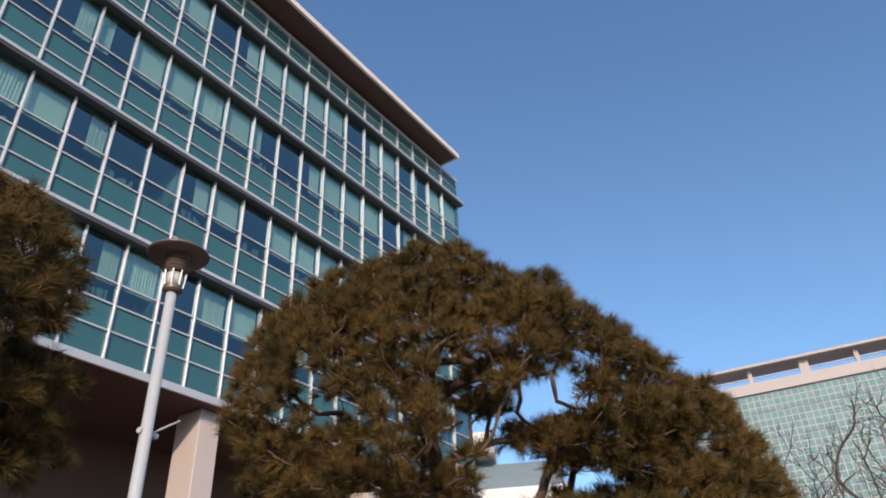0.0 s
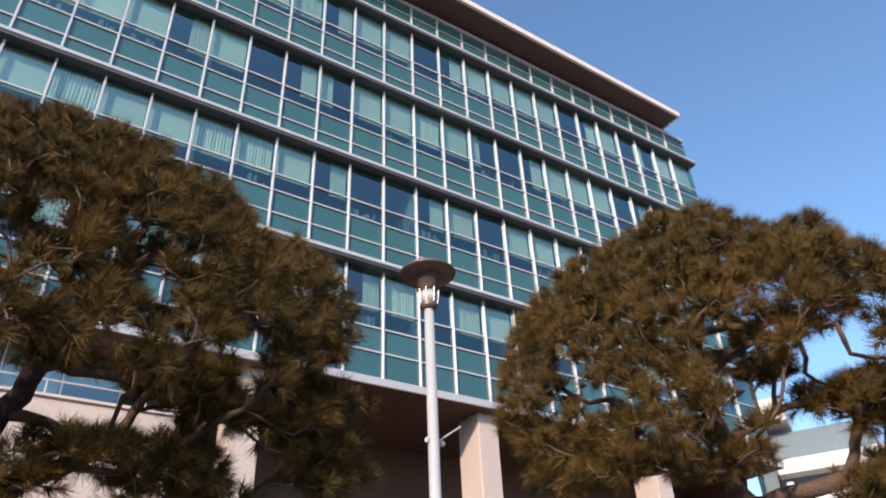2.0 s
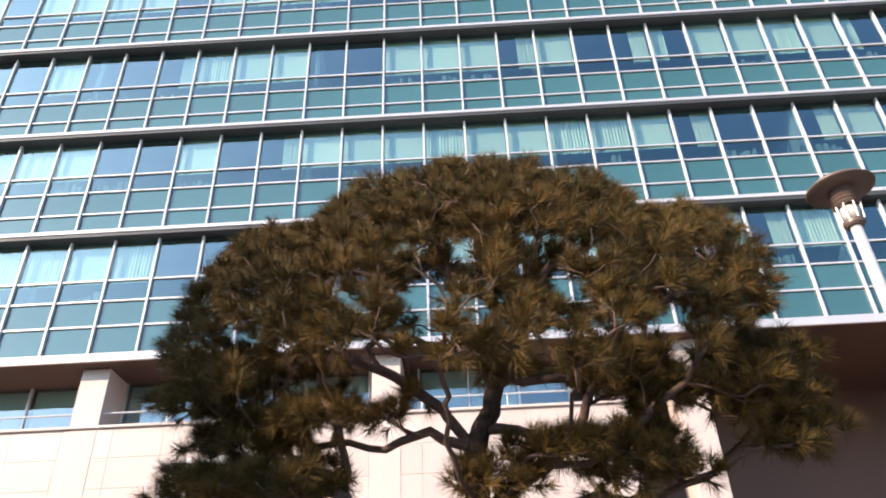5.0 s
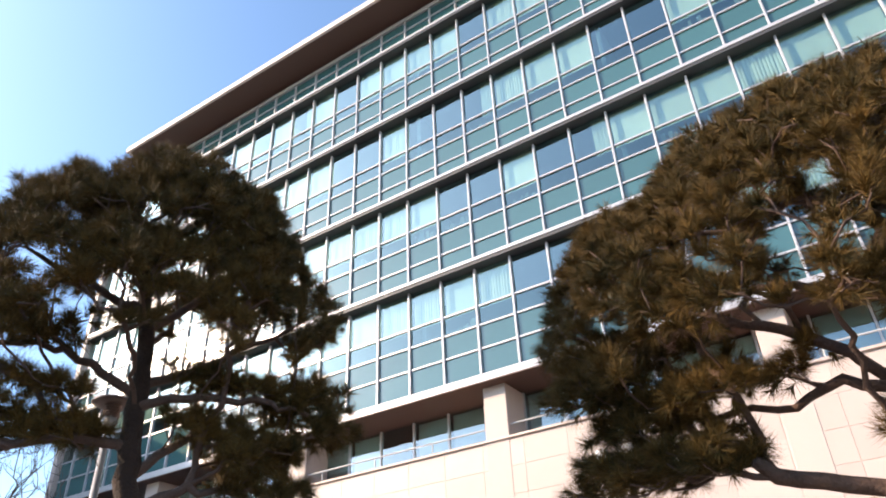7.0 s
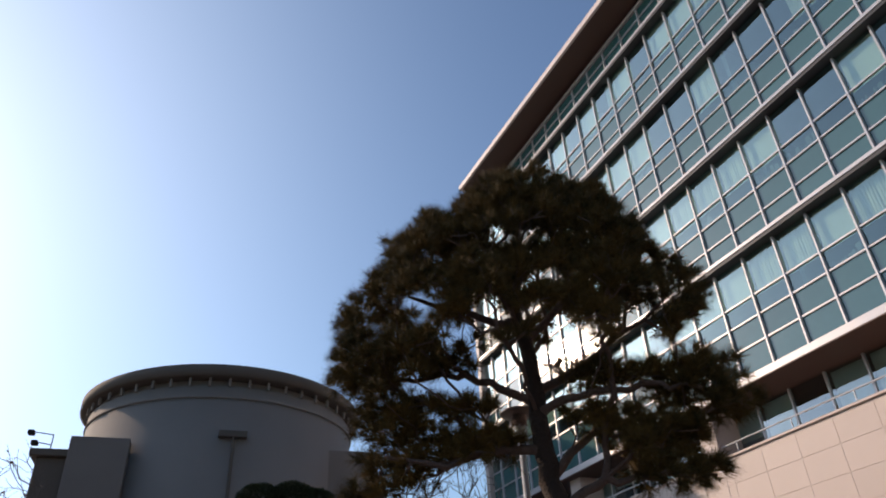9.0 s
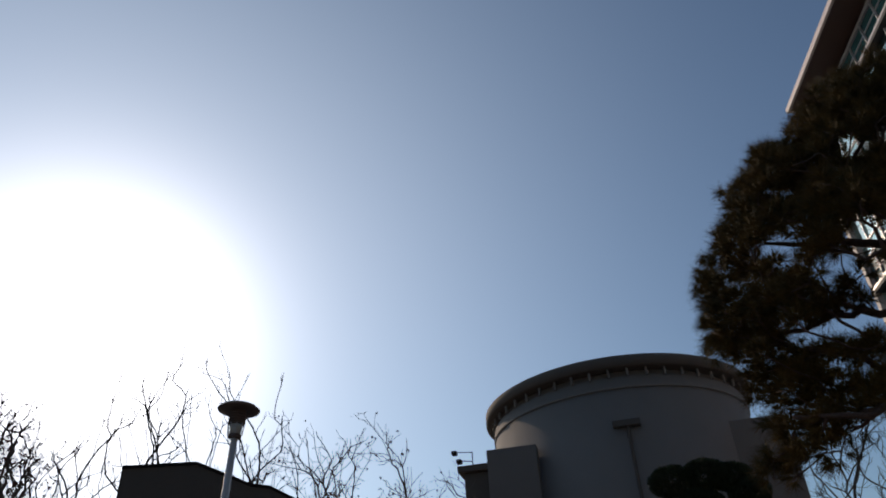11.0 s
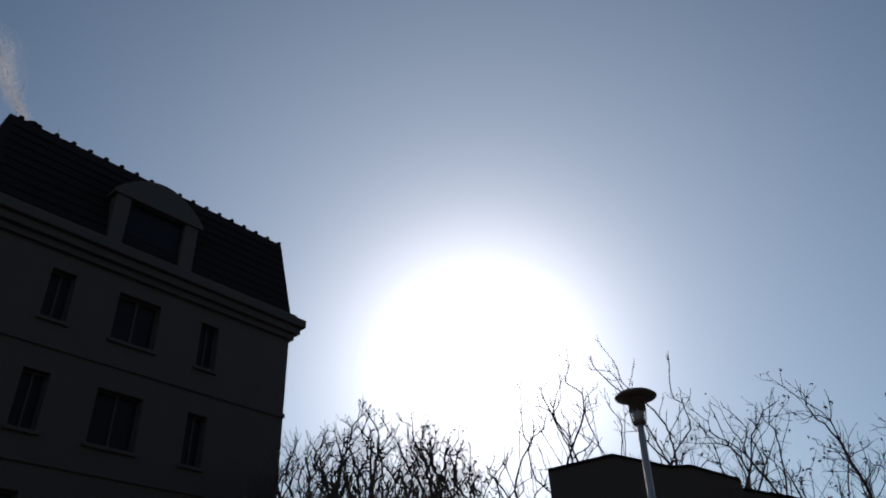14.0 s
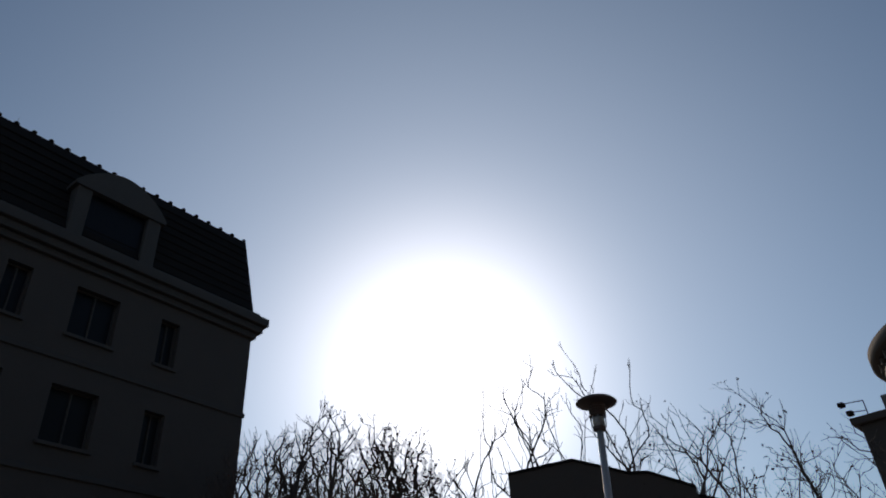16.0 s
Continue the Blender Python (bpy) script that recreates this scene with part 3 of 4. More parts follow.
def tube_mesh(name, lines, mat, sides):
    """Many tapered tubes in one mesh."""
    verts, faces = [], []
    turn = [(math.cos(2 * math.pi * k / sides), math.sin(2 * math.pi * k / sides)) for k in range(sides)]
    for pts, rad in lines:
        base, u = len(verts), None
        for i, p in enumerate(pts):
            d = pts[min(i + 1, len(pts) - 1)] - pts[max(i - 1, 0)]
            d = d.normalized() if d.length > 1e-6 else Vector((0, 0, 1))
            u = d.orthogonal() if u is None else u - d * u.dot(d)
            u = u.normalized() if u.length > 1e-4 else d.orthogonal().normalized()
            v = d.cross(u)
            verts += [tuple(p + float(rad[i]) * (c * u + s * v)) for c, s in turn]
        for i in range(len(pts) - 1):
            for k in range(sides):
                a, b = base + i * sides + k, base + i * sides + (k + 1) % sides
                faces.append((a, b, b + sides, a + sides))
        faces.append(tuple(range(base + (len(pts) - 1) * sides, base + len(pts) * sides)))
    me = bpy.data.meshes.new(name)
    me.from_pydata(verts, [], faces)
    me.materials.append(mat)
    me.polygons.foreach_set("use_smooth", [True] * len(me.polygons))
    return me


def wood(tree, growth, twig, power, most, limb_from, mat, limb_mat, limb_label, girth=0.0):
    """The trunk, each main limb, and the finer wood of a grown tree."""
    fine = []
    for n, (pts, rad) in enumerate(sorted(growth.chains(twig, power, most), key=lambda c: -max(c[1]))):
        if n == 0:
            rad = [max(q, girth * (1 - 0.8 * i / len(rad))) for i, q in enumerate(rad)]
            new("trunk", tube_mesh("trunk", [(pts, rad)], mat, 10)).parent = tree
        elif max(rad) > limb_from and n < 14:
            ob = new("limb", tube_mesh("limb", [(pts, rad)], limb_mat, 7))
            ob.parent = tree
            ob["label"] = limb_label
        else:
            fine.append((pts, rad))
    ob = new("branch_mass", tube_mesh("branch_mass", fine, limb_mat, 4))
    ob.parent = tree
    ob["kind"] = "stuff"


# ---- pine trees ----
def pine(az, dist, trunk, boughs, rim, pads, gaps, label, seed, spacing=0.155, shoots=6, needles=58, deep=1.5, ragged=0.04):
    """A garden pine: crooked trunk and boughs, a hollow dome of needle brushes with gaps, and flat sprays on the low boughs.
    All are (across, height) as seen along the line from the forecourt; rim: (across, underside, top) of the dome; pads: (across, height, half width, half height); gaps: (across, height, radius)."""
    r = np.random.default_rng(seed)
    x, y = polar(az, dist)
    tree = thing("pine_tree", (x, y, 0), label, "tree", "forecourt pines")
    tree.rotation_euler = (0, 0, radians(az - 90))

    def place(a, h, d):
        k = (dist + d) / dist
        return np.array((a * k, d, 1.6 + (h - 1.6) * k))

    g = Growth(seed, 0.13, 0.16, 0.45)
    stem = [g.node((trunk[0][0], 0, -0.1), -1)]
    stem += g.path(stem[0], [(a, 0, h) for a, h in trunk])
    for h0, *way in boughs:
        root = min(stem, key=lambda k: abs(g.at[k][2] - h0))
        drift = r.uniform(-0.5, 0.25)
        g.path(root, [place(a, h, drift * (i + 1) / len(way)) for i, (a, h) in enumerate(way)], 0.043)
    A, L, H = (np.array(c) for c in zip(*rim))
    mid, half = (A[0] + A[-1]) / 2, (A[-1] - A[0]) / 2
    spots, flat = [], []

    def offer(a, h, d, gap=spacing):
        p = place(a, h, d)
        if any((a - ga) ** 2 + (h - gh) ** 2 < (gr + 0.07) ** 2 for ga, gh, gr in gaps):
            return
        if flat and (np.linalg.norm(np.array(flat) - p, axis=1) < gap).any():
            return
        flat.append(p)
        spots.append((a, h, d))

    for _ in range(7500):
        a = r.uniform(A[0], A[-1])
        lo, hi = np.interp(a, A, L) + 0.03, np.interp(a, A, H) - 0.10 + 0.16 * noise.noise(Vector((a * 2.6, seed, 0)))
        f = r.uniform() ** 0.75
        h = lo + (hi - lo) * f
        wide = deep * math.sqrt(max(0.05, 1 - ((a - mid) / half) ** 2)) * math.sqrt(max(0.08, 1 - f ** 3))
        u = r.uniform(-1, 1)
        shell = max(f, abs(u))
        if shell < 0.66 and r.uniform() < 0.75:
            continue
        if noise.noise(Vector((a, h * 1.9, u * wide)) * 1.9 + Vector((seed, 0, 0))) < ragged - 0.32 * f * f:
            continue
        offer(a, h, u * wide * 0.85, spacing * (1.0 if f > 0.3 else 0.85))
    for pa, ph, pw, pt in pads:
        for _ in range(int(260 * pw)):
            t = r.uniform(0, 2 * math.pi)
            k = math.sqrt(r.uniform())
            offer(pa + pw * k * math.cos(t), ph + pt * r.uniform(-1, 1) * math.sqrt(1 - 0.8 * k * k), -0.1 + pw * 0.8 * k * math.sin(t), 0.13)
    ends = g.reach(np.array(flat))
    pts, axes = [], []
    for (a, h, d), k in zip(spots, ends):
        e, back = g.at[k], g.at[g.up[k]]
        way = (e - back) / (np.linalg.norm(e - back) + 1e-6)
        out = np.array(((a - mid) / half, d / deep, 0.0))
        for q in range(shoots):
            ax = way * 0.45 + out * 0.35 + np.array((0, 0, 0.55)) + r.normal(0, 0.55, 3)
            ax /= np.linalg.norm(ax)
            pts.append(e - way * 0.10 * r.uniform() + ax * 0.05)
            axes.append(ax)
    wood(tree, g, 0.0064, 0.45, 0.15, 0.036, M_BARK, M_PINE_LIMB, "crooked reddish-brown main limb", 0.135)
    crown = blades("crown", rosettes(np.array(pts), np.array(axes), 0.07, 0.14, needles, 0.0052, seed), M_NEEDLE, tree)
    crown["label"] = "olive and brown needle brushes in a ragged dome"
    crown["kind"] = "stuff"
    return tree


pine(89.8, 5.5, [(0.02, 2.6), (0.05, 3.3), (0.2, 3.7), (0.28, 4.1), (0.25, 4.6), (0.5, 5.0), (0.55, 5.5)],
     [(3.35, (-0.35, 3.75), (-0.69, 3.99), (-1.3, 4.3)), (3.3, (-0.3, 3.46), (-0.65, 3.33), (-1.19, 3.38), (-1.7, 3.64), (-2.2, 3.75)), (3.4, (0.39, 3.43), (0.82, 3.34), (1.3, 3.4)),
      (3.85, (0.89, 3.83), (1.5, 4.1)), (4.3, (0.9, 4.35), (1.63, 4.42), (2.02, 4.73), (2.3, 5.0)), (2.8, (0.5, 2.86), (0.92, 2.92), (1.36, 2.88), (1.86, 3.07), (2.3, 3.5)),
      (4.6, (-0.21, 5.0), (-0.68, 4.85), (-1.2, 5.0)), (2.6, (-0.9, 2.9), (-1.6, 3.05)), (4.0, (-0.4, 4.25), (-1.0, 4.35), (-1.8, 4.5))],
     [(-2.45, 3.9, 4.5), (-2.2, 3.75, 5.25), (-1.8, 3.75, 5.5), (-1.2, 3.9, 5.65), (-0.85, 4.0, 6.0), (-0.2, 4.0, 6.17), (0.6, 4.0, 6.17), (1.15, 3.8, 6.0), (1.6, 3.75, 5.6), (2.3, 4.1, 5.5), (2.65, 4.5, 5.1)],
     [(-1.65, 3.1, 0.75, 0.2), (-1.25, 3.62, 0.75, 0.10), (0.95, 3.28, 0.65, 0.10), (2.3, 3.75, 0.5, 0.42), (2.5, 3.3, 0.35, 0.22), (1.55, 3.7, 0.45, 0.2), (-2.1, 3.8, 0.45, 0.15), (0.3, 3.95, 0.3, 0.12), (1.2, 3.85, 0.45, 0.15), (-0.8, 3.72, 0.45, 0.12), (0.2, 3.05, 0.35, 0.16), (1.3, 3.1, 0.5, 0.12), (-1.7, 3.45, 0.5, 0.14)],
     [(0.05, 5.08, 0.10), (-0.3, 4.62, 0.16), (-0.75, 3.85, 0.2), (0.95, 4.6, 0.12), (-0.9, 4.55, 0.08), (1.75, 4.15, 0.12)],
     "spreading garden pine with olive-brown needles and crooked limbs", 11)
pine(34.0, 6.8, [(-0.05, 2.6), (-0.06, 3.27), (-0.1, 3.69), (-0.2, 4.14), (-0.12, 4.5), (0.05, 5.0), (0.1, 5.5)],
     [(4.1, (0.3, 4.55), (0.7, 4.62), (1.3, 4.75)), (4.0, (-0.5, 4.4), (-1.0, 4.6), (-1.5, 4.9)), (3.6, (0.4, 3.75), (0.9, 3.8), (1.5, 3.75), (2.1, 3.6)), (3.3, (-0.6, 3.5), (-1.2, 3.6)),
      (3.0, (0.7, 3.1), (1.5, 3.1), (2.3, 3.1)), (4.2, (0.5, 4.5), (0.76, 4.38), (0.72, 4.05), (0.9, 3.88)), (4.6, (0.6, 4.6), (1.1, 4.45), (1.12, 4.15), (1.4, 4.05)), (4.3, (-0.7, 4.8), (-1.2, 5.2))],
     [(-2.1, 4.05, 4.5), (-1.9, 3.7, 5.0), (-1.65, 3.5, 5.4), (-1.3, 3.35, 5.65), (-0.85, 3.35, 5.9), (-0.1, 3.4, 6.08), (0.4, 3.5, 6.02), (0.8, 4.4, 5.7), (1.2, 4.35, 5.65), (1.6, 3.9, 5.15), (2.1, 3.8, 4.8), (2.35, 3.6, 4.45), (2.75, 3.3, 4.15), (3.05, 2.9, 3.45)],
     [(1.6, 3.7, 0.8, 0.3), (2.3, 3.2, 0.8, 0.42), (1.3, 3.0, 0.6, 0.25), (-1.2, 3.45, 0.7, 0.15), (0.45, 4.12, 0.25, 0.12), (0.95, 3.78, 0.4, 0.12), (-0.2, 3.4, 0.5, 0.12)],
     [(0.88, 4.17, 0.19), (1.12, 4.12, 0.12), (0.35, 3.87, 0.1), (0.6, 3.4, 0.14), (0.08, 4.5, 0.09), (0.05, 3.75, 0.08)],
     "broad garden pine with dense brown-green needle pads", 23, deep=1.4)
pine(147.7, 6.3, [(0.12, 2.6), (0.11, 3.13), (0.05, 3.96), (0.0, 4.58), (-0.07, 4.96), (-0.2, 5.6)],
     [(3.95, (-0.35, 4.2), (-0.8, 4.33), (-1.3, 4.3), (-1.6, 4.4)), (4.1, (0.5, 4.26), (0.8, 4.5), (1.04, 4.62), (1.4, 4.9)), (3.5, (-0.36, 3.57), (-0.8, 3.45), (-1.36, 3.6)),
      (3.3, (0.5, 3.64), (0.9, 3.75), (1.4, 3.85)), (3.0, (0.55, 3.25), (1.2, 3.2)), (4.7, (-0.6, 5.0), (-1.1, 5.2)), (4.6, (0.5, 5.0), (1.0, 5.3)), (3.8, (0.45, 3.98), (1.0, 4.05), (1.5, 3.95))],
     [(-1.82, 4.3, 4.9), (-1.72, 4.1, 5.3), (-1.35, 4.15, 5.55), (-1.25, 4.2, 5.9), (-0.85, 4.4, 6.3), (-0.4, 4.5, 6.42), (0.0, 4.5, 6.65), (0.4, 4.5, 6.62), (0.9, 4.45, 6.32), (1.2, 4.4, 5.9), (1.35, 4.4, 5.45), (1.72, 4.7, 5.25)],
     [(1.4, 4.05, 0.4, 0.25), (1.05, 3.55, 0.5, 0.16), (1.2, 3.22, 0.4, 0.12), (0.85, 4.1, 0.35, 0.14), (1.55, 3.8, 0.35, 0.15), (-1.2, 3.9, 0.42, 0.22), (-1.2, 3.5, 0.35, 0.2), (-0.65, 3.95, 0.35, 0.08), (-0.75, 4.42, 0.3, 0.1), (-1.5, 4.3, 0.3, 0.22), (0.6, 3.75, 0.35, 0.1), (-0.5, 3.6, 0.35, 0.14), (0.5, 4.2, 0.25, 0.1), (-1.4, 3.25, 0.3, 0.15)],
     [(-0.29, 4.9, 0.13), (-0.2, 5.79, 0.10), (-0.95, 5.08, 0.14), (0.4, 4.62, 0.13), (1.02, 4.47, 0.17), (-0.6, 4.72, 0.08)],
     "dome-shaped garden pine with dark needles against the light", 37, deep=1.3, spacing=0.15, ragged=0.0)


# ---- round hall ----
HD = 45.0
hx, hy = polar(172.43, HD)
hall = thing("round_hall", (hx, hy, 0), "round grey concrete hall with overhanging roof ring", "building")
HR, HZ = 8.07, 17.93
bm = bmesh.new()
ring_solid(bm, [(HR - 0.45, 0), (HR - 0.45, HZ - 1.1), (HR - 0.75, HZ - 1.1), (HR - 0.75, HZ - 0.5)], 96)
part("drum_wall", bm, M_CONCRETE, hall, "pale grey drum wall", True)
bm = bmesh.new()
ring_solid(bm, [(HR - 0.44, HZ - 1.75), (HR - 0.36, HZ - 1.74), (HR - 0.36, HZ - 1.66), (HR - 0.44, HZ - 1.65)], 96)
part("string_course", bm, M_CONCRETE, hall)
bm = bmesh.new()
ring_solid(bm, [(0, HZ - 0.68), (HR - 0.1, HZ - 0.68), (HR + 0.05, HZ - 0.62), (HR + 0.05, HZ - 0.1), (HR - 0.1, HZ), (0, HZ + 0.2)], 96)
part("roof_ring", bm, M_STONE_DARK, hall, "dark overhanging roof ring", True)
bm = bmesh.new()
box(bm, -0.06, 0.06, -0.06, 0.06, HZ - 1.11, HZ - 0.67)
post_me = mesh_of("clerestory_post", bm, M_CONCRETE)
for k in range(48):
    a = k * 2 * math.pi / 48
    piece("clerestory_post", post_me, hall, ((HR - 0.35) * math.cos(a), (HR - 0.35) * math.sin(a), 0)).rotation_euler = (0, 0, a + math.pi / 2)
# side blocks, set square to the forecourt
AX = radians(172.43)
back = Vector((math.cos(AX), math.sin(AX), 0))
right = Vector((math.sin(AX), -math.cos(AX), 0))


def hall_block(name, r0, r1, d0, d1, z1, label, cornice=0.0, mat=M_STONE_DARK):
    bm = bmesh.new()
    box(bm, r0, r1, d0, d1, 0, z1, 0.03)
    if cornice:
        box(bm, r0 - cornice, r1 + cornice, d0 - cornice, d1 + cornice, z1 + 0.001, z1 + 0.35, 0.03)
    ob = part(name, bm, mat, hall, label)
    ob.rotation_euler = (0, 0, AX - math.pi / 2)


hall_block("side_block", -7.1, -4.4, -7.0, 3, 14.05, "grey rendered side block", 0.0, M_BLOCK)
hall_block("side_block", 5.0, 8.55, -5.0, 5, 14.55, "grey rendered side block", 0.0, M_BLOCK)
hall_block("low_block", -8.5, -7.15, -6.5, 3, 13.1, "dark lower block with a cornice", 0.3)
bm = bmesh.new()
box(bm, -0.25, 1.15, -HR + 0.15, -HR + 0.6, 14.07, 14.40, 0.02)
tube(bm, [(0.5, -HR + 0.3, 14.1), (0.5, -HR + 0.3, 0)], [0.09, 0.09], 8)
ob = part("downpipe", bm, M_TRIM_GREY, hall, "downpipe below a flat rain head")
ob.rotation_euler = (0, 0, AX - math.pi / 2)

for k, dz in ((0, 0.0), (1, 0.25)):
    bm = bmesh.new()
    tube(bm, [(-8.0, -6.4, 13.44), (-8.0, -6.4, 13.75 + 2 * dz)], [0.03, 0.03], 6)
    tube(bm, [(-8.0, -6.4, 13.74 + 2 * dz), (-8.6 - dz, -6.6, 13.78 + 2 * dz)], [0.025, 0.025], 6)
    box(bm, -8.85 - dz, -8.55 - dz, -6.8, -6.45, 13.62 + 2 * dz, 13.84 + 2 * dz, 0.03)
    part("floodlight", bm, M_ROOF_DARK, hall, "small dark roof floodlight").rotation_euler = (0, 0, AX - math.pi / 2)

# ---- mansard house ----
MY = -22.0
TURN = radians(-2.15)
house = thing("mansard_house", (-10 * math.cos(TURN) - MY * math.sin(TURN), -10 * math.sin(TURN) + MY * math.cos(TURN), 0.2), "dark stone house with mansard roof and arched dormer", "house")

house.rotation_euler = (0, 0, TURN)


def hpart(name, bm, mat, label="", parent=None):
    bmesh.ops.translate(bm, verts=bm.verts, vec=(10, -MY, 0))
    return part(name, bm, mat, parent or house, label)


WX0, WX1 = -16.13, -3.55
WIN = [(-7.5, -6.7), (-10.53, -8.98), (-12.93, -12.17)]
WROWS = [(12.92, 14.69), (9.38, 11.19), (5.85, 7.68)]
# front wall with real openings
bm = bmesh.new()
xs = sorted({WX0, WX1, *[v for w in WIN for v in w]})
zs = sorted({-0.3, 15.5, *[v for w in WROWS for v in w]})
for x0, x1 in zip(xs, xs[1:]):
    for z0, z1 in zip(zs, zs[1:]):
        if not ((x0, x1) in WIN and (z0, z1) in WROWS):
            box(bm, x0, x1, MY - 0.4, MY, z0, z1)
bmesh.ops.remove_doubles(bm, verts=bm.verts, dist=1e-4)
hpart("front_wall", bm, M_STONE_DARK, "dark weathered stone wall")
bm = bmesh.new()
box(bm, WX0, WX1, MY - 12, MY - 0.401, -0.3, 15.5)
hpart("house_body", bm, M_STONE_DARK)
for x0, x1 in WIN:
    for z0, z1 in WROWS:
        bm = bmesh.new()
        box(bm, x0, x1, MY - 0.36, MY - 0.30, z0, z1)
        pane = hpart("window", bm, M_PANE_DARK)
        bm = bmesh.new()
        for a, b, c, d in ((x0, x0 + 0.06, z0, z1), (x1 - 0.06, x1, z0, z1), (x0 + 0.06, x1 - 0.06, z1 - 0.06, z1), (x0 + 0.06, x1 - 0.06, z0, z0 + 0.06), ((x0 + x1) / 2 - 0.03, (x0 + x1) / 2 + 0.03, z0 + 0.06, z1 - 0.06)):
            box(bm, a, b, MY - 0.30, MY - 0.24, c, d)
        hpart("window_frame", bm, M_TRIM_GREY, parent=pane)
        bm = bmesh.new()
        box(bm, x0 - 0.1, x1 + 0.1, MY - 0.05, MY + 0.10, z0 - 0.12, z0 - 0.002, 0.01)
        hpart("window_sill", bm, M_TRIM_GREY, parent=pane)
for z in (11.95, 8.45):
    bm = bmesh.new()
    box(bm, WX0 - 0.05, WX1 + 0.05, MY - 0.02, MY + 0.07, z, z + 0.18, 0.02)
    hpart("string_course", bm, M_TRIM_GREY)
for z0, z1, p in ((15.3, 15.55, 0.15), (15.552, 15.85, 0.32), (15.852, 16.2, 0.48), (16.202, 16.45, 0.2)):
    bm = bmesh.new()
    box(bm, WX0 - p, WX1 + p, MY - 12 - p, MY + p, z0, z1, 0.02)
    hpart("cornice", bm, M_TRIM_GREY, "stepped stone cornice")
bm = bmesh.new()
lo = [(-16.12, MY + 0.02, 16.45), (-3.6, MY + 0.02, 16.45), (-3.6, MY - 12, 16.45), (-16.12, MY - 12, 16.45)]
hi = [(-16.02, MY - 1.0, 20.5), (-4.18, MY - 1.0, 20.5), (-4.18, MY - 11, 20.5), (-16.02, MY - 11, 20.5)]
va, vb = [bm.verts.new(p) for p in lo], [bm.verts.new(p) for p in hi]
for i in range(4):
    j = (i + 1) % 4
    bm.faces.new((va[i], va[j], vb[j], vb[i]))
bm.faces.new(va)
bm.faces.new(vb)
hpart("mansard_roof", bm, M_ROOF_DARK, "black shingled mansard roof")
for r in range(9):
    bm = bmesh.new()
    z = 16.6 + r * 0.42
    y = MY + 0.03 - (z - 16.45) / 4.05
    box(bm, -16.0, -4.3, y - 0.05, y + 0.03, z, z + 0.04)
    hpart("shingle_course", bm, M_ROOF_DARK)
bm = bmesh.new()
ring_solid(bm, [(0, 0), (0.09, 0), (0.10, 0.06), (0.04, 0.12), (0, 0.13)], 8)
knob = mesh_of("ridge_knob", bm, M_ROOF_DARK)
for k in range(19):
    piece("ridge_knob", knob, house, (10 - 15.9 + k * 0.63, -1.0, 20.49))
# dormer with a segmental head
bm = bmesh.new()
DX0, DX1 = -11.36, -8.05
for x0, x1 in ((DX0, DX0 + 0.55), (DX1 - 0.55, DX1)):
    box(bm, x0, x1, MY - 2, MY + 0.10, 16.3, 18.6, 0.03)
N = 12
arc = []
for i in range(N + 1):
    t = i / N
    arc.append((DX0 - 0.15 + (DX1 - DX0 + 0.3) * t, 18.6 + 1.05 * math.sin(math.pi * t) ** 0.8))
f = [bm.verts.new((x, MY + 0.18, z)) for x, z in arc] + [bm.verts.new((DX1 + 0.15, MY + 0.18, 18.45)), bm.verts.new((DX0 - 0.15, MY + 0.18, 18.45))]
g = [bm.verts.new((v.co.x, MY - 2, v.co.z)) for v in f]
bm.faces.new(f)
bm.faces.new(g)
for i in range(len(f)):
    j = (i + 1) % len(f)
    bm.faces.new((f[i], f[j], g[j], g[i]))
dormer = hpart("dormer", bm, M_TRIM_GREY, "stone dormer with arched head")
bm = bmesh.new()
box(bm, DX0 + 0.56, DX1 - 0.56, MY - 0.5, MY - 0.1, 16.3, 18.44)
hpart("dormer_window", bm, M_PANE_DARK, parent=dormer)
bm = bmesh.new()
ring_solid(bm, [(0, 0), (0.22, 0), (0.22, 0.35), (0.32, 0.4), (0.32, 0.62), (0.2, 0.75), (0, 0.78)], 14)
bmesh.ops.translate(bm, verts=bm.verts, vec=(-5.03, MY - 1.3, 20.0))
hpart("chimney_cowl", bm, M_ROOF_DARK, "dark round chimney cowl")
bm = bmesh.new()
tube(bm, [(-4.45, MY - 1.3, 20.4), (-4.3, MY - 1.3, 22.3)], [0.015, 0.01], 5)
tube(bm, [(-5.9, MY - 1.3, 20.4), (-5.9, MY - 1.3, 21.1)], [0.01, 0.008], 5)
hpart("antenna", bm, M_STEEL, "thin roof antenna")
bm = bmesh.new()
box(bm, WX0 - 0.12, WX0 - 0.002, MY - 0.5, MY - 0.3, 12.3, 12.6, 0.02)
hpart("wall_lamp", bm, M_TRIM_GREY)

bm = bmesh.new()
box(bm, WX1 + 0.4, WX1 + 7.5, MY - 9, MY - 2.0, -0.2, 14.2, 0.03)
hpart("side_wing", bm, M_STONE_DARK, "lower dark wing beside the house")

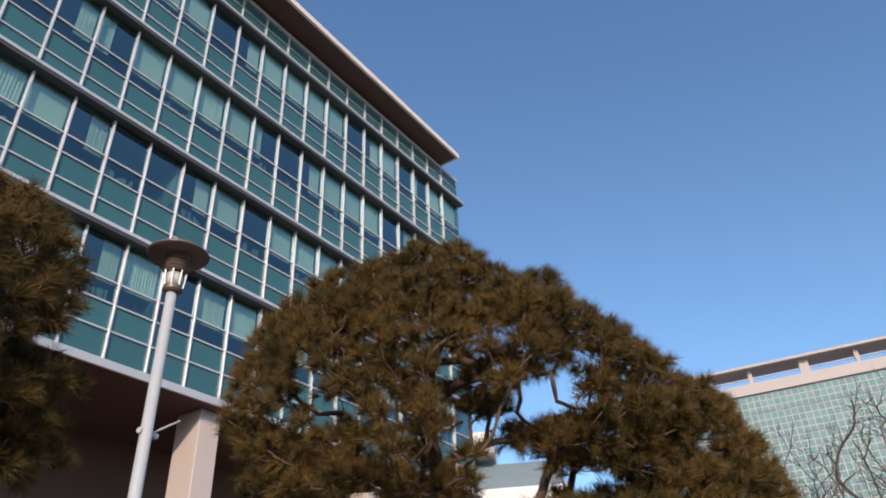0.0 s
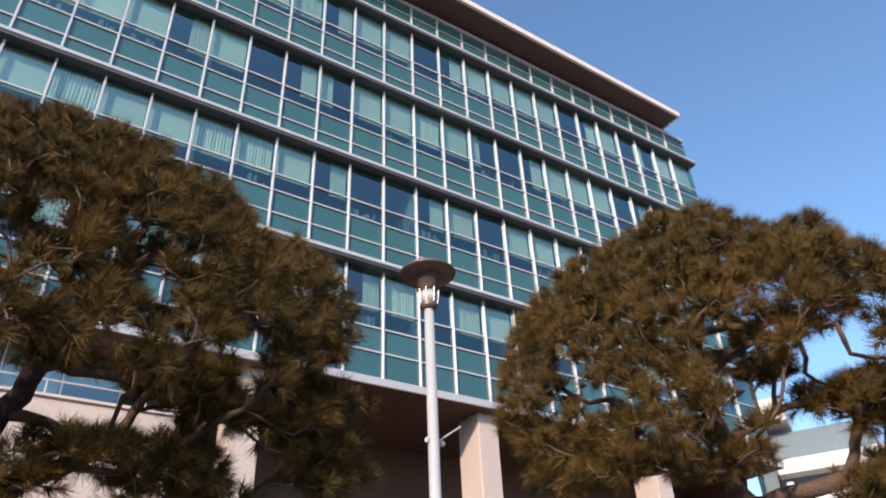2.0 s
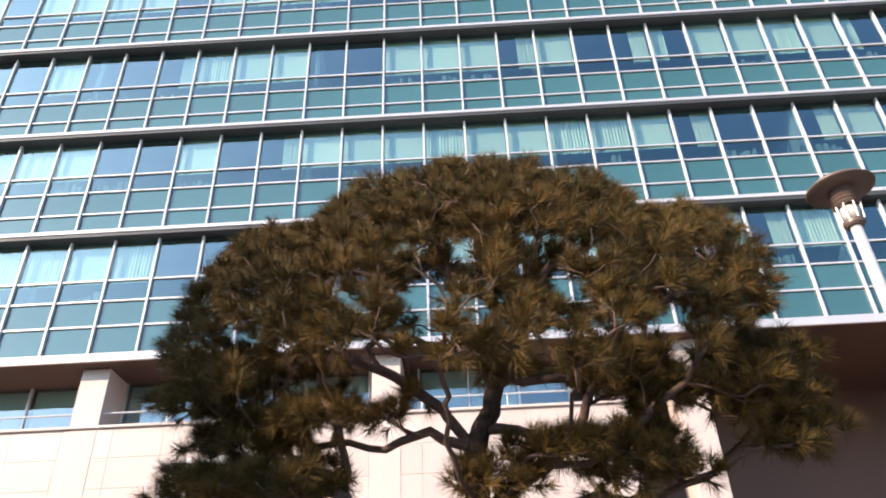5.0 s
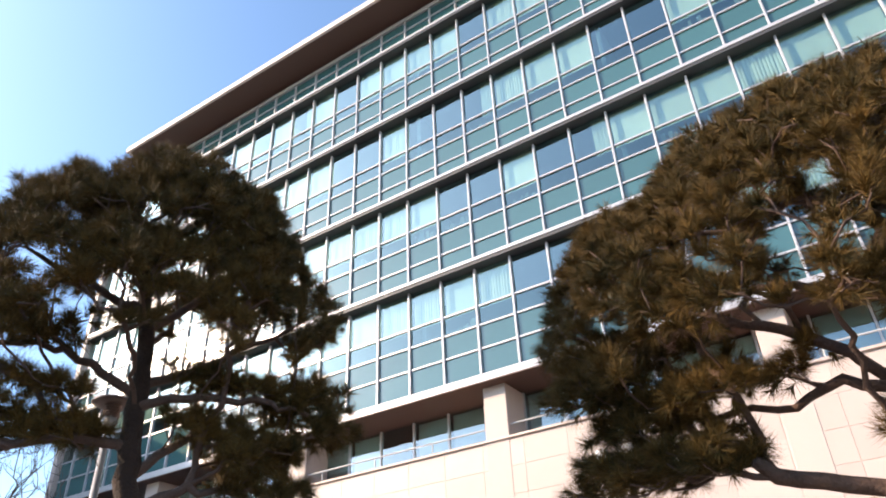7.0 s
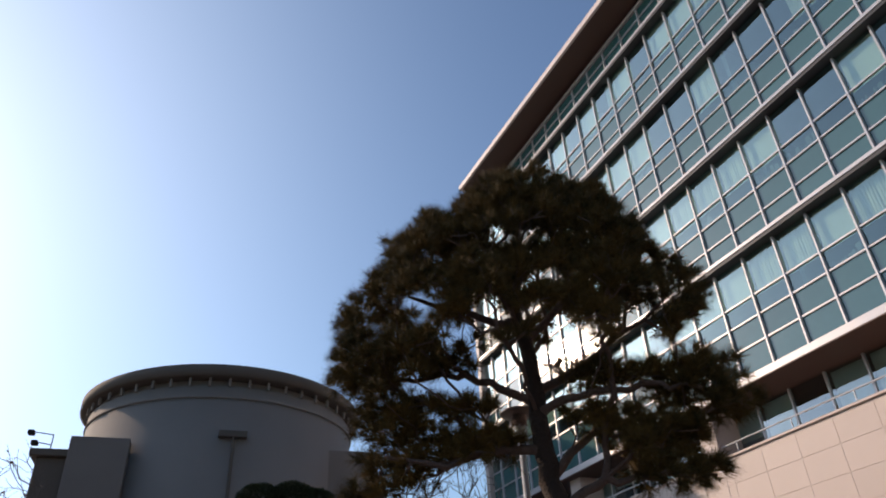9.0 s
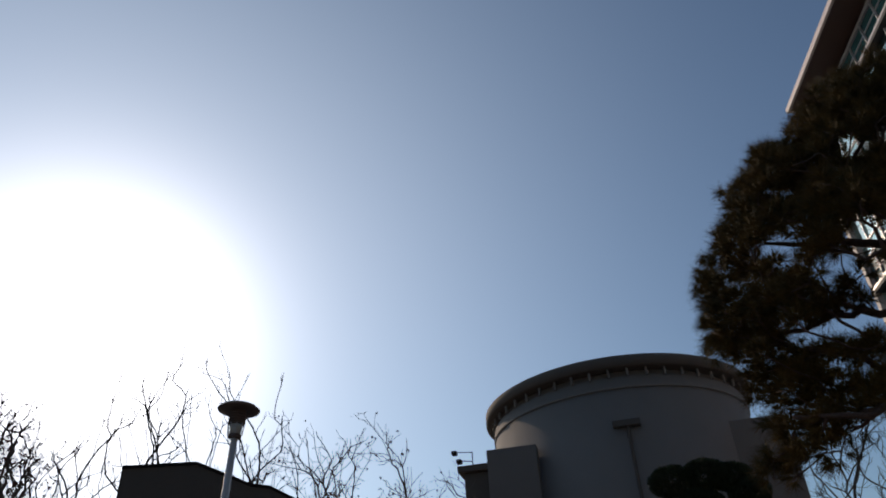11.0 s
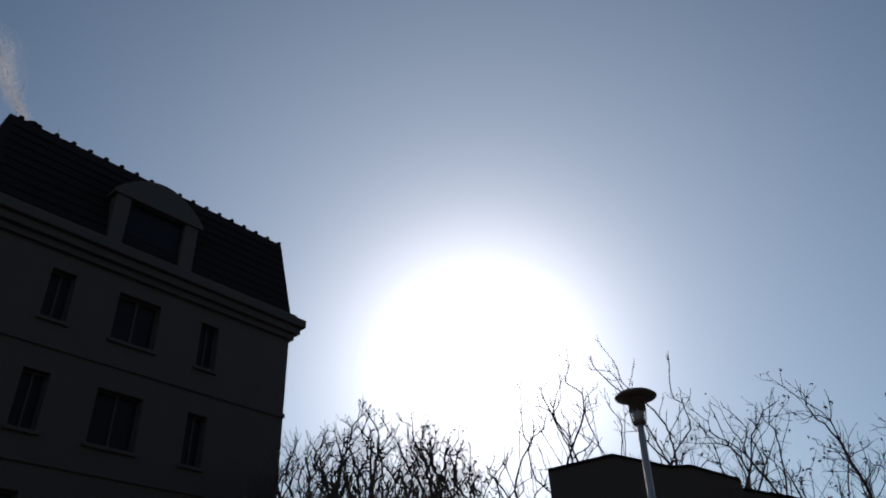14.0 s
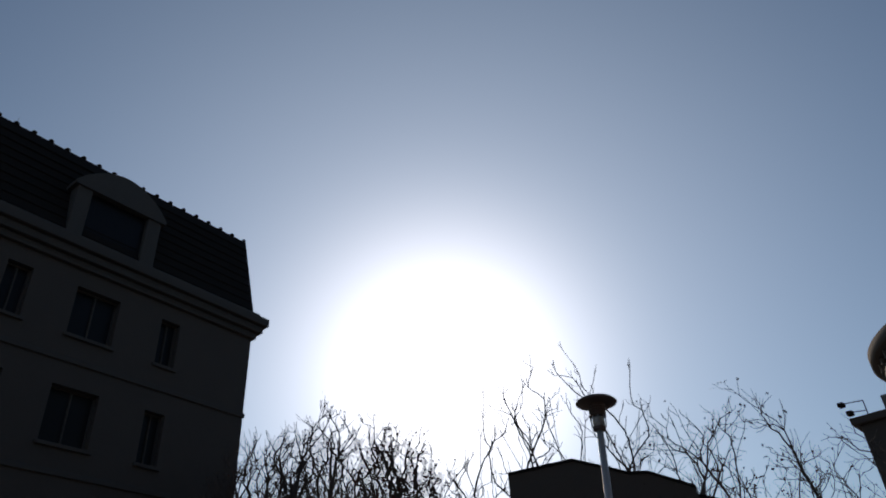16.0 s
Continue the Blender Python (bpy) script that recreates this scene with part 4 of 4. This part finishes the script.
# steam drifting from the cowl: a loose mist of tiny droplets
r = np.random.default_rng(4)
rise = r.uniform(0, 1, 16000) ** 0.75
puff = np.stack([2.7 * rise ** 1.2 + 0.3 * np.sin(rise * 5.0), 0 * rise, 3.1 * rise], 1) + r.normal(0, 1, (16000, 3)) * (0.12 + 0.55 * rise)[:, None] * np.array((0.7, 0.5, 0.5))
puff = puff[puff[:, 2] > 0.0]
steam = thing("steam_plume", (-5.85, MY - 1.05, 20.75), "thin pale steam drifting up from the chimney cowl", "steam")
mist = blades("mist", needle_tufts(puff, r.normal(0, 1, puff.shape), 0.022, 1, 0.02, 6), M_STEAM, steam)
mist["kind"] = "stuff"

tower = thing("grey_block_building", (-6 * math.cos(TURN) + 31 * math.sin(TURN), -6 * math.sin(TURN) - 31 * math.cos(TURN), 0), "tall grey building behind the mansard house", "building")
bm = bmesh.new()
box(bm, -2.4, 2.2, -3, 3, 0, 22.4, 0.03)
body = part("wall", bm, M_CONCRETE, tower)
bm = bmesh.new()
box(bm, -2.5, 2.3, -3.1, 3.1, 22.402, 22.65, 0.03)
part("parapet", bm, M_CONCRETE, tower)

# ---- dark gatehouse ----
AG = -155.1
gx, gy = polar(AG, 20.0)
gate = thing("low_dark_building", (gx, gy, 0), "low dark building with a shallow gabled parapet", "building")
gate.rotation_euler = (0, 0, radians(AG - 90))
outline = [(-1.98, 0), (-1.98, 7.55), (-0.19, 7.74), (1.26, 7.22), (1.74, 7.19), (2.86, 6.69), (2.88, 6.45), (3.96, 6.11), (4.3, 5.98), (4.3, 0)]
bm = bmesh.new()
f = [bm.verts.new((x, 0, z)) for x, z in outline]
g = [bm.verts.new((x, 5, z)) for x, z in outline]
bm.faces.new(f)
bm.faces.new(g)
for i in range(len(f)):
    j = (i + 1) % len(f)
    bm.faces.new((f[i], f[j], g[j], g[i]))
part("wall", bm, M_STONE_DARK, gate)
for (x0, z0), (x1, z1) in zip(outline[1:-1], outline[2:-1]):
    if x1 - x0 > 0.1:
        bm = bmesh.new()
        f = [bm.verts.new(p) for p in ((x0, -0.06, z0 + 0.003), (x1, -0.06, z1 + 0.003), (x1, -0.06, z1 + 0.07), (x0, -0.06, z0 + 0.07))]
        g = [bm.verts.new((v.co.x, 0.4, v.co.z)) for v in f]
        bm.faces.new(f)
        bm.faces.new(g)
        for i in range(4):
            j = (i + 1) % 4
            bm.faces.new((f[i], f[j], g[j], g[i]))
        part("coping", bm, M_ROOF_DARK, gate)


# ---- bare trees ----
def bare_tree(az, dist, height, half, clear, label, seed, leaves, targets, direct, upright, twigs):
    """A leafless tree: limbs fan out from the stem into a lumpy dome; half: crown half width; clear: height of the bare stem; upright: steep shoots instead of a dome."""
    r = np.random.default_rng(seed)
    x, y = polar(az, dist)
    tree = thing("bare_tree", (x, y, 0), label, "tree", "bare winter trees")
    g = Growth(seed, 0.30, 0.045, direct)
    root = g.node((0, 0, -0.1), -1)
    g.path(root, [(r.normal(0, 0.08), r.normal(0, 0.08), clear * k) for k in (0.35, 0.7, 1.0)])
    tall = height - clear
    goals, mains = [], (9 if upright else 15)
    while len(goals) < targets:
        u = r.normal(0, 1, 3)
        u /= np.linalg.norm(u)
        u[2] = abs(u[2])
        if upright and u[2] < 0.5:
            continue
        lump = 1 + 0.22 * noise.noise(Vector(u) * 2.1 + Vector((seed, 0, 0)))
        first = len(goals)
        k = (0.85 if first < mains else 0.9 if first < 7 * mains else 0.38 + 0.62 * r.uniform() ** 0.45) * lump
        goals.append((u[0] * half * k, u[1] * half * k, clear + tall * u[2] * k * (0.94 if not upright else 1.0)))
    goals = np.array(goals)
    ends = np.concatenate([g.reach(tier) for tier in (goals[:mains], goals[mains:7 * mains], goals[7 * mains:]) if len(tier)])
    tips = []
    for k in ends:
        way = g.at[k] - g.at[g.up[k]]
        way = way / (np.linalg.norm(way) + 1e-6)
        for _ in range(twigs):
            d = way * 0.7 + r.normal(0, 0.42, 3) + np.array((0, 0, 0.25 + 0.5 * upright))
            d *= r.uniform(0.2, 0.55) / np.linalg.norm(d)
            mid_way = g.node(g.at[k] + d * 0.55 + r.normal(0, 0.03, 3), int(k))
            tips.append(g.at[g.node(g.at[k] + d + np.array((0, 0, 0.04)), mid_way)])
    wood(tree, g, 0.0100 if upright else 0.0074, 0.44, 0.13, 0.035, M_TWIG, M_TWIG, "bare forking limb")
    if leaves:
        pts = np.array(tips)[r.integers(0, len(tips), leaves)] + r.normal(0, 0.09, (leaves, 3))
        blades("dry_leaf_mass", needle_tufts(pts, np.tile((0.0, 0.0, -1.0), (leaves, 1)), 0.10, 2, 0.07, seed), M_LEAF, tree)["kind"] = "stuff"
    return tree


BARE, DRY = "leafless winter tree with a dome of fine twigs", "winter tree with fine twigs and a few reddish dry leaves"
TALL = "slender leafless tree with steep upright shoots"
for az, d, h, half, clear, label, lv, n, direct, upright, tw in (
        (-131.0, 25, 11.2, 3.1, 3.6, BARE, 150, 1000, 0.6, 0, 4), (-135.6, 24, 11.6, 3.0, 3.4, BARE, 300, 1000, 0.6, 0, 4), (-141.0, 24, 11.0, 2.5, 3.4, DRY, 2200, 900, 0.6, 0, 4),
        (-145.6, 26, 10.6, 2.2, 2.6, TALL, 0, 45, 0.55, 1, 2), (-149.0, 26, 13.6, 2.4, 2.6, TALL, 0, 45, 0.55, 1, 2), (-152.0, 27, 14.8, 2.8, 2.6, TALL, 0, 55, 0.55, 1, 2), (-155.4, 28, 16.0, 2.8, 2.6, TALL, 0, 45, 0.55, 1, 2),
        (-158.6, 28, 14.6, 2.6, 2.6, TALL, 0, 35, 0.55, 1, 2), (-162.0, 22, 10.2, 2.6, 3.0, BARE, 130, 260, 0.6, 0, 2), (-167.0, 22, 10.1, 2.4, 3.0, BARE, 170, 260, 0.6, 0, 2),
        (-172.6, 26, 10.2, 2.7, 3.2, BARE, 60, 240, 0.6, 0, 2), (155.3, 30, 12.4, 3.2, 3.6, BARE, 0, 320, 0.6, 0, 3), (8.5, 24, 9.2, 2.0, 2.6, BARE, 0, 200, 0.6, 0, 3),
        (3.0, 22, 9.0, 2.0, 2.6, BARE, 0, 200, 0.6, 0, 3)):
    bare_tree(az, d, h, half, clear, label, int(abs(az) * 10), lv, n, direct, upright, tw)

# ---- clipped evergreen ----
cx, cy = polar(167.2, 14.0)
topiary = thing("clipped_evergreen", (cx, cy, 0), "cloud-clipped dark evergreen with rounded heads", "tree")
bm = bmesh.new()
tube(bm, [(0, 0, 0), (0.05, 0.03, 2.5), (0, 0, 4.8)], [0.12, 0.09, 0.04], 8)
part("trunk", bm, M_BARK, topiary)
r = random.Random(5)
for a, h, w in ((-0.5, 5.15, 0.42), (0.08, 5.2, 0.40), (0.5, 5.1, 0.36), (-0.1, 4.7, 0.4), (0.75, 4.8, 0.35)):
    pts, nrm = [], []
    for _ in range(1500):
        u = Vector((r.gauss(0, 1), r.gauss(0, 1), r.gauss(0, 1))).normalized()
        k = r.uniform(0.8, 1.0)
        pts.append((a + u.x * w * k, u.y * w * k, h + u.z * w * 0.6 * k))
        nrm.append(tuple(u))
    v = needle_tufts(np.array(pts), np.array(nrm), 0.06, 8, 0.02, 3)
    ob = blades("foliage_head", v, M_HEDGE, topiary)
    ob["kind"] = "stuff"
topiary.rotation_euler = (0, 0, radians(167.2 - 90))

# ---- far glass office ----
FD = 70.0
fx, fy = polar(7.45, FD)
far = thing("far_office", (fx, fy, 0), "distant office block with pale green glass grid", "building")
far.rotation_euler = (0, 0, radians(7.45 - 90))
FZ = 25.85
bm = bmesh.new()
box(bm, -12.4, 24, 0.25, 12, 0, FZ)
part("wall", bm, M_BEIGE, far, "pale grid of the far facade")
pane_w, pane_h = 0.56, 0.60
bm = bmesh.new()
box(bm, 0.045, pane_w - 0.045, 0, 0.1, 0.045, pane_h - 0.045)
fp = mesh_of("window_pane", bm, M_FAR_GLASS)
bm = bmesh.new()
box(bm, 0.03, pane_w - 0.03, 0, 0.03, 0.03, 0.30)
fd = mesh_of("open_vent", bm, M_ROOM)
r = random.Random(9)
rest = bmesh.new()
for row in range(20):
    for c in range(42):
        x, z = -12 + c * pane_w, FZ - 0.6 - (row + 1) * pane_h
        if row < 7:
            piece("window_pane", fp, far, (x, 0.235, z))
        else:
            box(rest, x + 0.045, x + pane_w - 0.045, 0.235, 0.3, z + 0.045, z + pane_h - 0.045)
        if row % 4 == 2 and r.random() < 0.6:
            piece("open_vent", fd, far, (x, 0.20, z))
part("window_pane_rest", rest, M_FAR_GLASS, far)["kind"] = "stuff"
bm = bmesh.new()
box(bm, -12.6, 24, 0.0, 0.24, FZ - 0.55, FZ + 0.5, 0.03)
part("band", bm, M_BEIGE, far)
for x, w in ((-2.9, 0.35), (1.6, 0.8), (6.2, 0.35), (10.8, 0.8), (15.4, 0.35)):
    bm = bmesh.new()
    box(bm, x, x + w, 0.1, 0.6, FZ + 0.5, FZ + 1.78)
    part("parapet_post", bm, M_BEIGE, far)
bm = bmesh.new()
box(bm, -12.4, -6.2, 0.15, 0.5, FZ + 0.5, FZ + 1.78)
part("parapet_wall", bm, M_BEIGE, far)
bm = bmesh.new()
tube(bm, [(-6.2, 0.3, FZ + 1.0), (24, 0.3, FZ + 1.0)], [0.06, 0.06], 6)
part("parapet_rail", bm, M_BEIGE, far)
bm = bmesh.new()
box(bm, -13, 24, -0.6, 2.2, FZ + 1.80, FZ + 2.06, 0.03)
part("roof_slab", bm, M_BEIGE, far)

# ---- white annex beyond the office ----
wx, wy = polar(27.7, 45.0)
annex = thing("white_annex", (wx, wy, 0), "white concrete annex with projecting slabs", "building")
annex.rotation_euler = (0, 0, radians(27.7 - 90))
for r0, r1, z0, z1 in ((-4.6, -1.9, 15.3, 16.7), (-3.2, 2.4, 12.3, 13.1), (-3.0, 2.6, 10.2, 11.0)):
    bm = bmesh.new()
    box(bm, r0, r1, 0, 4, z0, z1, 0.03)
    part("slab", bm, M_WHITE, annex)
bm = bmesh.new()
box(bm, -4.4, 2.2, 1.2, 4, 0, 14.89, 0.02)
part("wall", bm, M_ROOM, annex)
for x in (-2.9, -0.6, 1.7):
    bm = bmesh.new()
    box(bm, x, x + 0.35, 0.2, 0.55, 0, 11.89)
    part("column", bm, M_WHITE, annex)

# ---- lettering on the podium wall, too small to read: plain raised bars ----
sign = thing("wall_sign", (-6.62, 16.78, 6.66), "pale raised metal letters on the granite wall", "sign")
for x0 in (0.0, 0.62, 1.24, 1.86):
    for dx, w, z0, z1 in ((0.0, 0.10, 0.0, 0.24), (0.14, 0.05, 0.0, 0.26), (0.22, 0.05, -0.02, 0.27)):
        bm = bmesh.new()
        box(bm, x0 + dx, x0 + dx + w, -0.035, 0.008, z0, z1, 0.006)
        part("letter_bar", bm, M_SIGN, sign)
